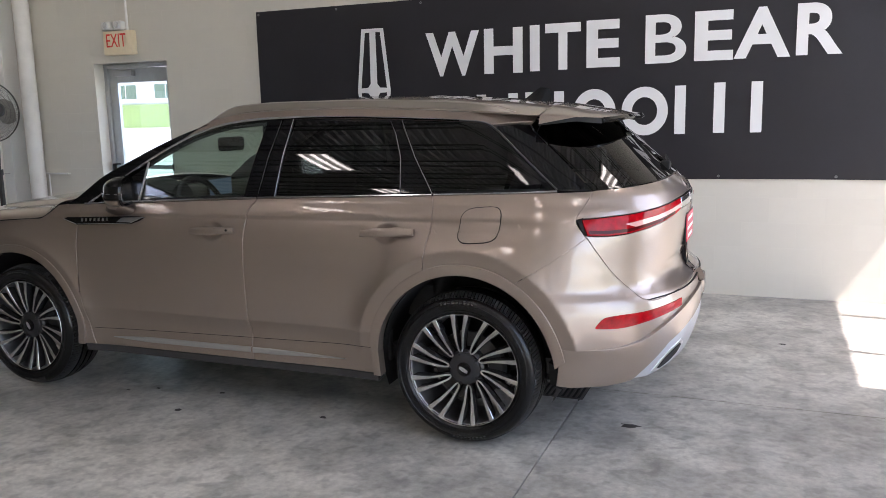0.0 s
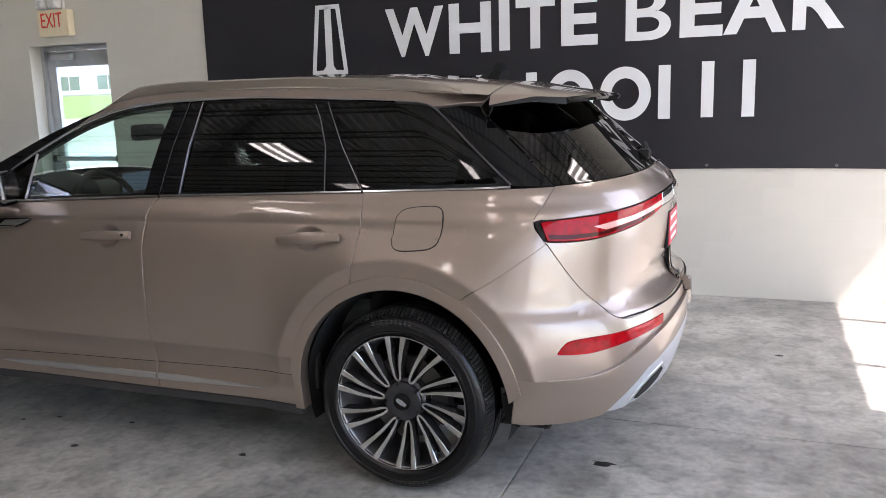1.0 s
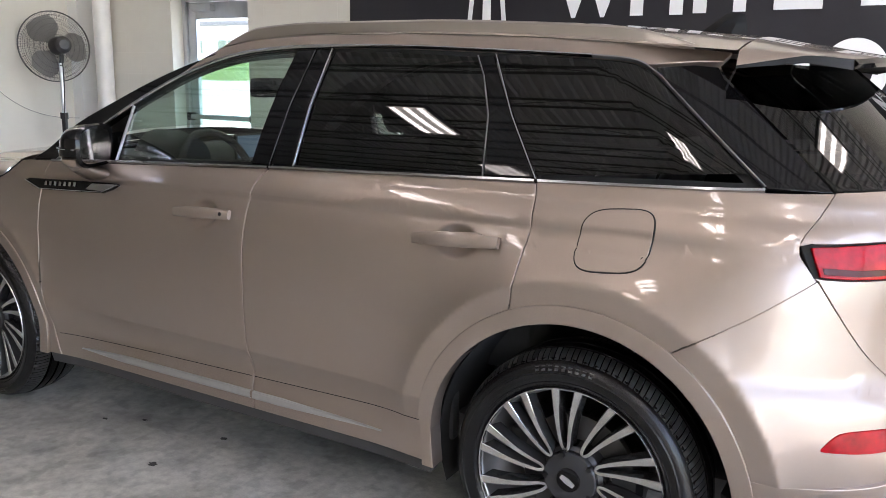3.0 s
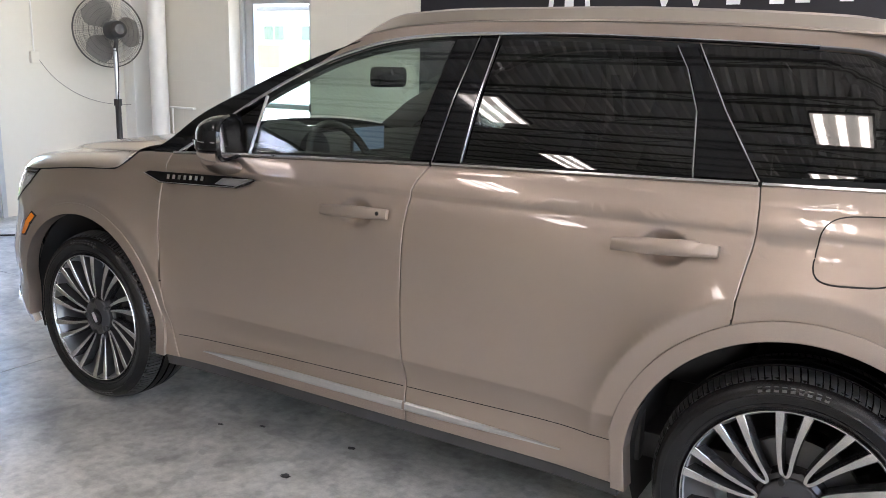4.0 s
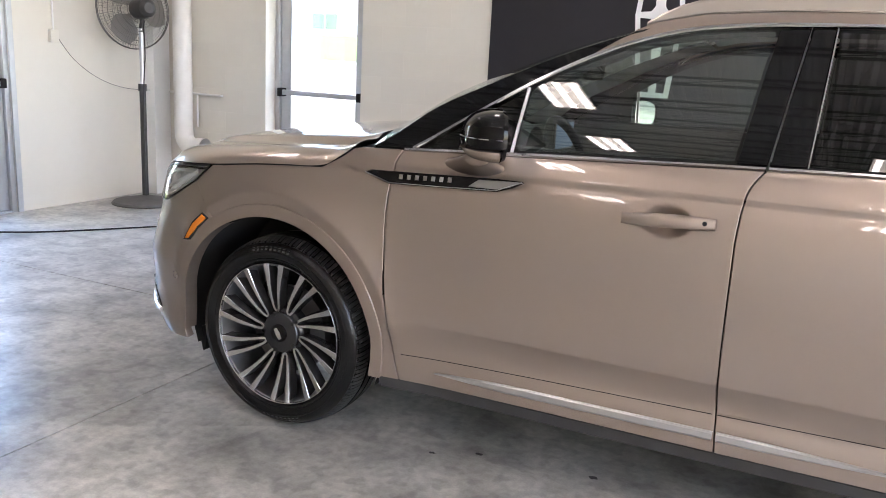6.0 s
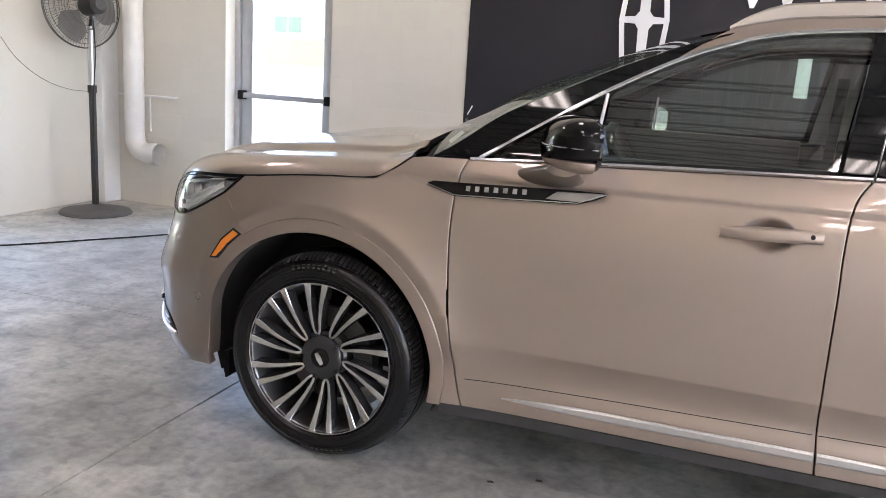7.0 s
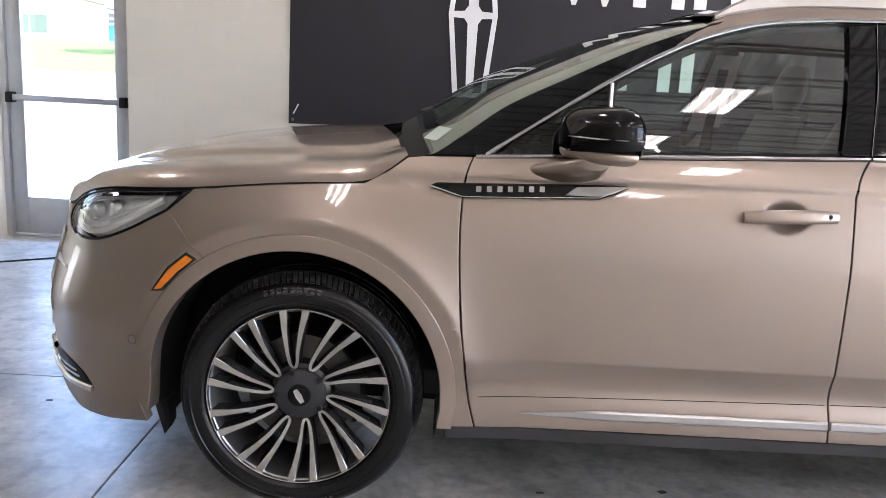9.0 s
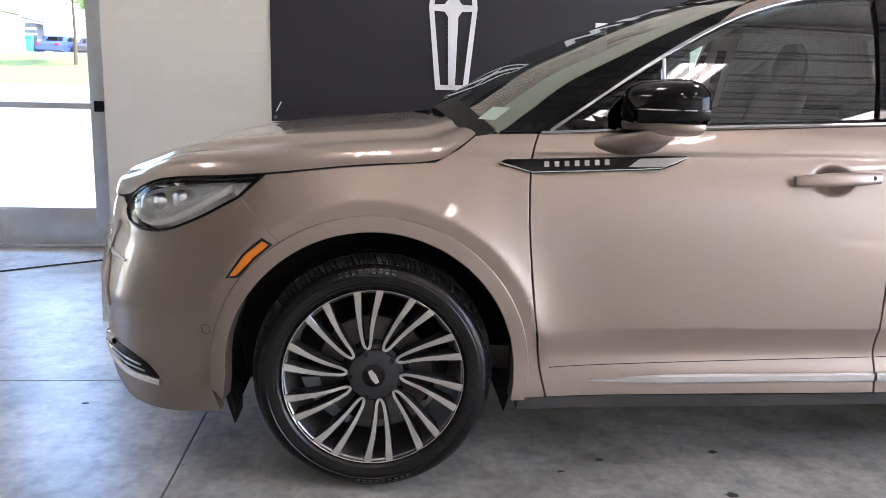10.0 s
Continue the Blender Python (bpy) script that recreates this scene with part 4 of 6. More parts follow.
    me.materials.append(mat)
    me.shade_smooth()
    me.normals_split_custom_set([tuple(n) for n in loops])
    ob = adopt(new(name, me), parent)
    return tagged(ob, label)


def ribbon(name, line, width, mat, parent, side=1, out=0.004, thick=0.006, label=""):
    """A moulding of even width along a line in (s, z)."""
    bm = bmesh.new()
    rows = []
    n = len(line)
    for i in range(n):
        a, b = Vector(line[max(i - 1, 0)]), Vector(line[min(i + 1, n - 1)])
        d = (b - a).normalized()
        nn = Vector((-d.y, d.x))
        w = (width[i] if isinstance(width, list) else width) / 2
        p = Vector(line[i])
        ring = [(-1.0, -thick), (-1.0, out * 0.4), (-0.6, out), (0.6, out), (1.0, out * 0.4), (1.0, -thick)]
        rows.append([on(p.x + nn.x * w * k, p.y + nn.y * w * k, h, side) for k, h in ring])
    loft(rows, bm)
    bm.faces.new([bm.verts[i] for i in range(6)]) if bm.verts.ensure_lookup_table() is None else None
    return part(name, bm, mat, parent, label, 35)


car = thing("car", (1.36, YC, 0), "beige metallic five-door crossover parked on the concrete", "car")

# lines of the body in (s, z)
GAP_A = spline([(0.470, 1.085), (0.448, 1.02), (0.441, 0.90), (0.446, 0.77), (0.464, 0.57), (0.490, 0.40), (0.516, 0.298)], 5)
GAP_B = spline([(1.587, 1.128), (1.549, 1.065), (1.537, 0.95), (1.538, 0.82), (1.540, 0.60), (1.545, 0.45), (1.556, 0.300)], 5)
GAP_C = spline([(2.545, 1.158), (2.556, 1.05), (2.543, 0.93), (2.534, 0.824)], 5)
BELT = [(0.470, 1.078), (0.85, 1.097), (1.2, 1.112), (1.587, 1.128), (2.1, 1.144), (2.545, 1.158), (2.85, 1.168), (3.125, 1.178)]
TOPLINE = spline([(0.503, 1.088), (0.74, 1.243), (0.90, 1.340), (1.05, 1.418), (1.16, 1.462), (1.29, 1.498), (1.43, 1.516), (1.60, 1.525), (1.94, 1.526), (2.33, 1.512), (2.62, 1.498), (2.74, 1.486), (2.80, 1.458), (2.86, 1.412), (3.125, 1.190)], 6)
GATE_UP = [(3.285, 1.182), (3.16, 1.30), (3.06, 1.385), (2.985, 1.445), (2.965, 1.475), (2.985, 1.515)]
GATE_LOW = spline([(3.285, 1.182), (3.255, 1.13), (3.222, 1.063), (3.272, 0.987), (3.393, 0.827), (3.50, 0.732), (3.554, 0.700), (3.626, 0.690), (3.83, 0.705), (4.2, 0.712)], 5)
AF, AR = (-0.008, 0.385), (2.715, 0.385)      # middles of the wheel arches
FO, FI, RO, RI = 0.462, 0.420, 0.476, 0.430


def belt_z(x):
    return lerp_table(BELT, x)


HANDLES = ((1.222, 1.482, 0.958, 0.970), (2.205, 2.480, 0.978, 0.992))


def step(t):
    t = min(max(t, 0.0), 1.0)
    return t * t * (3 - 2 * t)


def dent(s, z):
    """The tuck of the lower doors, the waist crease and the cups behind the handles."""
    o = 0.0
    if 0.46 < s < 2.7:
        k = step((s - 0.46) / 0.6) * step((2.5 - s) / 0.5)
        t = min(max((0.512 - z) / 0.085, 0.0), 1.0)
        o -= 0.015 * k * t * (2 - t) * (1 - 0.85 * step((0.428 - z) / 0.06))
    if s > 0.0:
        zc = 1.042 + 0.012 * (s - 1.0)
        if z < zc:
            o -= 0.009 * step(s / 0.6) * step((zc - z) / 0.018) * math.exp(-max(0.0, zc - 0.018 - z) / 0.07)
    for x0, x1, z0, z1 in HANDLES:
        r = math.hypot((s - (x0 + x1) / 2 + 0.005) / 0.072, (z - (z0 + z1) / 2) / 0.050)
        if r < 1.0:
            o -= 0.040 * (1 - step((r - 0.25) / 0.75))
    return o


def crease(s, z):
    """Raised blister round each wheel."""
    o = 0.0
    for (cx, cz), r in ((AF, 0.503), (AR, 0.535)):
        d = math.hypot(s - cx, z - cz)
        if z > 0.36:
            o += 0.016 * step((z - 0.36) / 0.16) * math.exp(-(math.sqrt((d - r) ** 2 + 0.00004) - 0.0063) / 0.050)
    return o + dent(s, z)


def between(line, lo, hi):
    return [p for p in line if lo <= p[0] <= hi]


SILL = 0.300
TUCK = (0.520, 0.514, 0.508, 0.500, 0.492, 0.482, 0.470, 0.440, 0.425, 0.400, 1.045, 1.035, 1.028, 1.020)
FINE = (((1.27, 1.43, 0.91, 1.02, 0.010),), ((2.26, 2.42, 0.93, 1.04, 0.010), (2.16, 2.56, 0.36, 0.90, 0.014)))
for side in (1, -1):
    # front wing
    fa = arc(*AF, FO - 0.0025, 8, 124, 40)
    poly = GAP_A[::-1] + [(0.33, 1.080), (0.285, 1.074), (0.235, 1.035), (0.168, 0.999), (0.03, 0.990), (-0.10, 0.980), (-0.306, 0.957), (-0.377, 0.893)] + fa[::-1] + [(0.452, 0.40), (0.445, 0.298)]
    panel("front_wing", poly, PAINT, car, side, shape=crease, refine=((-0.42, 0.46, 0.62, 0.92, 0.011),) if side > 0 else ())
    # front door
    fd = part("front_door", box(0.56, 1.5, YC - side * 0.80 - 0.02, YC - side * 0.80 + 0.02, 0.34, 1.125, 0.01), INTERIOR, car, "beige front door with a clear window")
    poly = GAP_A + [(1.0, SILL - 0.001)] + GAP_B[::-1] + [p for p in BELT[::-1] if 0.48 < p[0] < 1.58]
    panel("door_skin", poly, PAINT, fd, side, shape=crease, refine=FINE[0] if side > 0 else (), zcuts=TUCK)
    # rear door
    rd = part("rear_door", box(1.65, 2.3, YC - side * 0.80 - 0.02, YC - side * 0.80 + 0.02, 0.34, 1.145, 0.01), INTERIOR, car, "beige rear door with a privacy glass window")
    ra = arc(*AR, RO - 0.002, 113, 172, 20)
    poly = GAP_B + [(1.9, SILL + 0.002), (2.20, SILL + 0.004), (2.262, SILL + 0.006)] + ra[::-1] + GAP_C[::-1] + [p for p in BELT[::-1] if 1.6 < p[0] < 2.54]
    panel("door_skin", poly, PAINT, rd, side, shape=crease, refine=FINE[1] if side > 0 else (), zcuts=TUCK)
    # rear quarter down to the bumper seam
    qa = arc(*AR, RO - 0.001, 58, 113, 16)
    poly = GAP_C + qa[::-1] + [(3.124, 0.884), (3.272, 0.987)] + [p for p in GATE_LOW[::-1] if p[1] > 0.989 and p[0] < 3.29] + [p for p in BELT[::-1] if p[0] > 2.55]
    panel("rear_quarter", poly, PAINT, car, side, gap=0.0026, shape=crease, refine=((2.55, 3.05, 0.80, 0.96, 0.012),) if side > 0 else ())
    # rear bumper, upper
    ba = arc(*AR, RO - 0.007, 15, 58, 16)
    low = [p for p in GATE_LOW if p[1] < 0.99 and p[0] > 3.25]
    SEAM = spline([(3.178, 0.506), (3.30, 0.504), (3.43, 0.510), (3.53, 0.530), (3.63, 0.570), (3.75, 0.615), (3.90, 0.650), (4.2, 0.665)], 4)
    poly = ba + [(3.124, 0.884)] + low + SEAM[::-1]
    panel("rear_bumper", poly, PAINT, car, side, gap=0.0012, shape=crease, refine=((2.98, 3.36, 0.46, 0.88, 0.012),) if side > 0 else ())
    poly = SEAM + [(4.2, 0.60), (3.98, 0.585), (3.80, 0.53), (3.67, 0.485), (3.58, 0.415), (3.48, 0.338), (3.36, 0.325), (3.20, 0.328), (3.150, 0.335), (3.160, 0.42)]
    panel("bumper_lower", poly, PAINT, car, side, gap=0.002, depth=0.034, shape=lambda s, z: 0.006 + 0.011 * step((s - 3.25) / 0.35))
    poly = [(3.48, 0.338), (3.58, 0.415), (3.67, 0.485), (3.80, 0.53), (3.98, 0.585), (4.2, 0.60), (4.2, 0.40), (3.9, 0.37), (3.7, 0.345), (3.58, 0.325)]
    panel("rear_valance", poly, VALANCE, car, side, out=0.004, label="pale silver rear valance")
    # rear wheel-arch and front wheel-arch mouldings
    for nm, c, ro, ri, a0, a1 in (("arch_moulding", AF, FO, FI, 2, 178), ("arch_moulding", AR, RO, RI, 8, 171)):
        o, i = arc(*c, ro, a0, a1, 40), arc(*c, ri, a0 - 4, a1 + 4, 40)
        if c is AF:
            o, i = [(0.446, 0.30), (0.454, 0.36)] + o + [(-0.474, 0.34)], [(0.405, 0.30), (0.412, 0.35)] + i + [(-0.435, 0.30)]
        else:
            o, i = o + [(2.252, 0.42), (2.262, 0.302)], i + [(2.292, 0.37), (2.300, 0.302)]
        panel(nm, o + i[::-1], PAINT, car, side, gap=0.0012, depth=0.05, shape=lambda s, z: 0.0135)
    # sill under the doors
    poly = [(0.43, 0.292), (1.2, 0.292), (2.268, 0.297), (2.268, 0.252), (1.2, 0.244), (0.43, 0.244)]
    panel("sill", poly, SILLGLAREGREY, car, side, out=-0.016, depth=0.05, label="dusty dark grey plastic sill")
    # bright strip along the door bottoms, in two pieces
    strip = lambda x0, x1: [(x, 0.350 + 0.008 * (x - 0.65) / 1.43) for x in np.linspace(x0, x1, 26)]

    def width(x):
        return max(0.003, 0.028 * min(1, (x - 0.64) / 0.25) ** 0.7 * min(1, (2.10 - x) / 0.42) ** 0.8)
    for d, x0, x1 in ((fd, 0.645, 1.546), (rd, 1.556, 2.095)):
        ln = strip(x0, x1)
        ribbon("bright_strip", ln, [width(p[0]) for p in ln], DOORSTRIP, d, side, 0.007, label="satin silver strip along the door bottom")
    # fine seam above the sill zone
    for d, x0, x1 in ((fd, 0.520, 1.537), (rd, 1.552, 2.250)):
        ln = [(x, 0.392 + 0.024 * (x - 0.42) / 1.14) for x in np.linspace(x0, x1, 30)]
        bmx = loft([[on(x, z - 0.0012, 0.0012 + crease(x, z), side), on(x, z + 0.0012, 0.0012 + crease(x, z), side)] for x, z in ln])
        part("seam", bmx, BLACK, d, smooth=60)
    # black shell behind the gaps
    shell = [(-0.9, 0.30), (-0.45, 0.30)] + arc(*AF, FI + 0.02, 190, 0, 30) + [(0.46, 0.285), (2.26, 0.288)] + arc(*AR, RI + 0.02, 190, -8, 30) + [(3.2, 0.36), (3.55, 0.40), (3.95, 0.5), (4.15, 0.6), (4.15, 1.15), (3.27, 1.12), (2.5, 1.10), (1.5, 1.07), (0.47, 1.03), (0.16, 0.97), (-0.3, 0.93), (-0.95, 0.80)]
    panel("inner_shell", shell, BLACK, car, side, out=-0.055, depth=0, gap=0)
    # ---- side glass
    tl = TOPLINE
    frontglass = [(0.845, belt_z(0.845) + 0.012), (0.858, 1.302)] + [p for p in tl if 0.87 < p[0] < 1.53] + [(1.556, 1.512), (1.505, belt_z(1.5) + 0.012)]
    w = panel("window", frontglass, CLEARGLASS, fd, side, out=-0.010, gap=0.008, depth=0, label="clear front side window")
    sail = [(0.510, belt_z(0.51) + 0.01)] + [p for p in tl if 0.52 < p[0] < 0.84] + [(0.850, 1.302), (0.838, belt_z(0.84) + 0.012)]
    panel("quarter_light", sail, DARKGLASS, fd, side, out=-0.010, gap=0.003, depth=0.0, label="small dark quarter light")
    panel("sail_backing", sail, BLACK, fd, side, out=-0.02, gap=0.02, depth=0.0)
    ribbon("division_bar", [(0.842, belt_z(0.84)), (0.848, 1.2), (0.856, 1.306)], 0.009, SATIN, fd, side, 0.002)
    panel("pillar_cover", [(1.505, belt_z(1.5) + 0.012), (1.556, 1.512), (1.640, 1.518), (1.589, belt_z(1.58) + 0.012)], GLOSSBLACK, fd, side, out=0.0, label="gloss black pillar cover")
    panel("pillar_cover", [(1.592, belt_z(1.58) + 0.012), (1.643, 1.518), (1.706, 1.518), (1.688, belt_z(1.69) + 0.012)], GLOSSBLACK, rd, side, out=0.0, label="gloss black pillar cover")
    ribbon("glass_edge", [(1.690, belt_z(1.69) + 0.01), (1.70, 1.33), (1.708, 1.518)], 0.006, BRIGHTEDGE, rd, side, 0.004)
    ribbon("frame_edge", [(1.590, belt_z(1.59) + 0.01), (1.617, 1.33), (1.641, 1.518)], 0.0022, BRIGHTEDGE, fd, side, 0.004)
    rearglass = [(1.694, belt_z(1.69) + 0.012), (1.712, 1.516), (1.94, 1.516), (2.285, 1.500), (2.335, 1.44), (2.39, 1.33), (2.412, belt_z(2.41) + 0.012)]
    panel("window", rearglass, DARKGLASS, rd, side, out=-0.008, gap=0.004, depth=0, label="dark privacy glass window")
    panel("pillar_cover", [(2.377, belt_z(2.37) + 0.012), (2.354, 1.33), (2.304, 1.44), (2.258, 1.502), (2.316, 1.500), (2.536, belt_z(2.53) + 0.012)], GLOSSBLACK, rd, side, out=-0.004, label="gloss black pillar cover")
    ribbon("glass_edge", [(2.376, belt_z(2.37) + 0.012), (2.353, 1.33), (2.303, 1.44), (2.262, 1.498)], 0.0025, DULLMETAL, rd, side, 0.0)
    ribbon("glass_edge", [(2.541, belt_z(2.53) + 0.01), (2.43, 1.33), (2.322, 1.502)], 0.005, BRIGHTEDGE, rd, side, 0.004)
    quarter = [(2.530, belt_z(2.55) + 0.012), (2.312, 1.500)] + [p for p in tl if p[0] > 2.34 and p[1] > 1.2]
    panel("quarter_window", quarter, DARKGLASS, car, side, out=-0.006, gap=0.007, depth=0, label="dark privacy glass quarter window")
    # black pillar between quarter window and tailgate
    dp = [(3.128, 1.186)] + [p for p in tl[::-1] if 2.80 < p[0] < 3.12] + [(2.80, 1.472), (2.90, 1.480)] + GATE_UP[:-1][::-1]
    panel("rear_pillar", dp, GLOSSBLACK, car, side, out=-0.002, label="gloss black rear pillar")
    # bright surround
    front_tl, rear_tl = [p for p in tl if p[0] < 2.63], [p for p in tl if p[0] > 2.60]
    ribbon("window_surround", front_tl, [0.012 - 0.007 * step((p[0] - 1.5) / 0.6) for p in front_tl], BRIGHTEDGE, car, side, 0.006, label="bright metal strip round the side windows")
    ribbon("window_surround", rear_tl, 0.005, DULLMETAL, car, side, 0.005, label="dark metal strip round the rear corner of the windows")
    b1 = [(x, belt_z(x) + 0.004) for x in np.linspace(0.475, 1.584, 24)]
    ribbon("belt_strip", b1, 0.010, BRIGHTEDGE, fd, side, 0.007, label="bright waist strip")
    b2 = [(x, belt_z(x) + 0.004) for x in np.linspace(1.592, 2.540, 20)]
    ribbon("belt_strip", b2, 0.010, BRIGHTEDGE, rd, side, 0.007, label="bright waist strip")
    b3 = [(x, belt_z(x) + 0.004) for x in np.linspace(2.549, 3.125, 14)]
    ribbon("belt_strip", b3, 0.010, BRIGHTEDGE, car, side, 0.007, label="bright waist strip")
    # dark lining behind the bright strips, inside the glass
    for ln, w0, w1 in ((front_tl, -0.026, 0.010), (rear_tl, -0.022, 0.010), (b1, -0.02, 0.022), (b2, -0.02, 0.022), (b3, -0.02, 0.022)):
        rows = []
        for i in range(len(ln)):
            d = (Vector(ln[min(i + 1, len(ln) - 1)]) - Vector(ln[max(i - 1, 0)])).normalized()
            rows.append([on(ln[i][0] - d.y * k, ln[i][1] + d.x * k, -0.016, side) for k in (w0, w1)])
        part("inner_trim", loft(rows), BLACK, car, smooth=60)
    # windscreen pillar, black
    AOUT = spline([(0.281, 1.085), (0.40, 1.165), (0.561, 1.268), (0.70, 1.343), (0.856, 1.413), (1.0, 1.460), (1.10, 1.489), (1.19, 1.507)], 4)
    BLINE = spline([(0.350, 1.083), (0.44, 1.145), (0.56, 1.232), (0.732, 1.318), (0.898, 1.398), (1.064, 1.465), (1.19, 1.503)], 4)
    poly = BLINE + [(1.15, 1.488), (1.10, 1.458), (1.04, 1.416)] + [p for p in tl[::-1] if 0.52 < p[0] < 1.03] + [(0.503, 1.085)]
    panel("windscreen_pillar", poly, GLOSSBLACK, car, side, out=0.0, gap=0.005, label="gloss black windscreen pillar")
    # painted cant rail over the doors
    EDGE = [(1.04, 1.424), (1.10, 1.466), (1.15, 1.500), (1.20, 1.524), (1.35, 1.553), (1.6, 1.566), (2.0, 1.566), (2.4, 1.553), (2.8, 1.527), (3.0, 1.512)]
    poly = EDGE + [(2.975, 1.486), (2.90, 1.484), (2.80, 1.476)] + [p for p in tl[::-1] if 1.06 < p[0] < 2.78]
    panel("cant_rail", poly, PAINT, car, side, gap=0.003, cell=0.05)


def edge_z(x):
    return lerp_table([(1.02, 1.478), (1.10, 1.488), (1.20, 1.524), (1.35, 1.553), (1.6, 1.566), (2.0, 1.566), (2.4, 1.553), (2.8, 1.527), (3.0, 1.512), (3.2, 1.495)], x)


ROOF_Z = [(1.0, 1.49), (1.15, 1.540), (1.35, 1.592), (1.6, 1.618), (1.9, 1.632), (2.3, 1.624), (2.7, 1.598), (3.0, 1.570), (3.2, 1.548), (3.45, 1.520)]


def across(x, n=17, lift=0.0):
    """A section of the roof at x, from side to side."""
    ze, zc = edge_z(x), lerp_table(ROOF_Z, x)
    w = half(x, ze)
    row = []
    for i in range(n):
        v = -1 + 2 * i / (n - 1)
        row.append((x, YC + w * v, zc - (zc - ze) * abs(v) ** 2.6 + lift))
    return row


bm = loft([across(x) for x in np.linspace(1.17, 3.0, 40)])
part("roof", bm, PAINT, car, smooth=180)
bm = loft([[(p[0], YC + (p[1] - YC) * 0.93, p[2]) for p in across(x, lift=-0.035)] for x in np.linspace(1.22, 2.72, 20)])
part("headliner", bm, HEADLINER, car, smooth=180)
# dark glass panel in the roof
bm = loft([[(p[0], YC + (p[1] - YC) * 0.72, p[2] + 0.004) for p in across(x)] for x in np.linspace(1.22, 2.7, 24)])
part("roof_glass", bm, GLOSSBLACK, car, "dark glass roof panel", smooth=180)
# roof rails
for side in (1, -1):
    rows = []
    for x in np.linspace(1.17, 2.88, 36):
        k = min(1, (x - 1.17) / 0.16, (2.88 - x) / 0.22)
        w = half(x, edge_z(x)) - 0.040
        zt, zb = edge_z(x) + 0.010 + 0.034 * math.sin(k * math.pi / 2), edge_z(x) - 0.006
        rows.append([(x, YC - side * (w + dy), z) for dy, z in ((0.016, zb), (0.013, zt - 0.006), (0.007, zt), (-0.007, zt), (-0.013, zt - 0.006), (-0.016, zb))])
    part("roof_rail", loft(rows), RAIL, car, "satin silver roof rail", 40)
# aerial fin
bm = bmesh.new()
rows = []
for i in range(9):
    t = i / 8
    x0, x1, w = 2.735 + 0.10 * t, 2.890 + 0.010 * t - 0.02 * t * t, 0.030 * (1 - t) ** 0.7 + 0.004
    rows.append([(x0, YC, 1.588 + 0.072 * t), (x0 * 0.7 + x1 * 0.3, YC - w, 1.583 + 0.072 * t), (x0 * 0.3 + x1 * 0.7, YC - w * 0.9, 1.581 + 0.072 * t), (x1, YC, 1.578 + 0.072 * t), (x0 * 0.3 + x1 * 0.7, YC + w * 0.9, 1.581 + 0.072 * t), (x0 * 0.7 + x1 * 0.3, YC + w, 1.583 + 0.072 * t), (x0, YC, 1.588 + 0.072 * t)])
loft(rows, bm)
bm.verts.ensure_lookup_table()
bmesh.ops.holes_fill(bm, edges=bm.edges)
part("aerial_fin", bm, TRIM, car, "black shark-fin aerial")

# spoiler over the rear window
rows = []
for x in np.linspace(3.006, 3.345, 18):
    t = (x - 3.006) / 0.339
    ze, zc = edge_z(3.0) - 0.016 * t, 1.570 - 0.060 * t
    w = half(3.0, edge_z(3.0)) * (1 - 0.13 * t - 0.14 * t ** 4)
    low = min(ze, 1.474 + 0.046 * t)      # the painted side, tapering out towards the tip
    wl = w + (half(3.0, low) - half(3.0, ze)) * 0.9
    rows.append([(x - 0.09 * t, YC - wl, low)] + [(x - 0.09 * t * (abs(v) ** 3), YC + w * v, zc - (zc - ze) * abs(v) ** 2.6) for v in np.linspace(-1, 1, 29)] + [(x - 0.09 * t, YC + wl, low)])
bm = loft(rows)
part("spoiler", bm, PAINT, car, "painted roof spoiler", 180)
under = [[(p[0], p[1], p[2] - 0.004 - 0.020 * k / 17) for p in r] for k, r in enumerate(rows)]
part("spoiler_underside", loft(under), BLACK, car, "black spoiler underside", 180)
bm = bmesh.new()
loft([rows[-1], [(p[0] + 0.012, p[1], p[2] - 0.012) for p in rows[-1]], under[-1]], bm)
for j in (0, -1):
    part("spoiler_side", loft([[r[j] for r in rows], [(p[0], p[1], p[2] - 0.003) for p in (r[j] for r in under)]]), TRIM, car, smooth=40)
part("spoiler_edge", bm, GLOSSBLACK, car, "gloss black spoiler lip", 40)

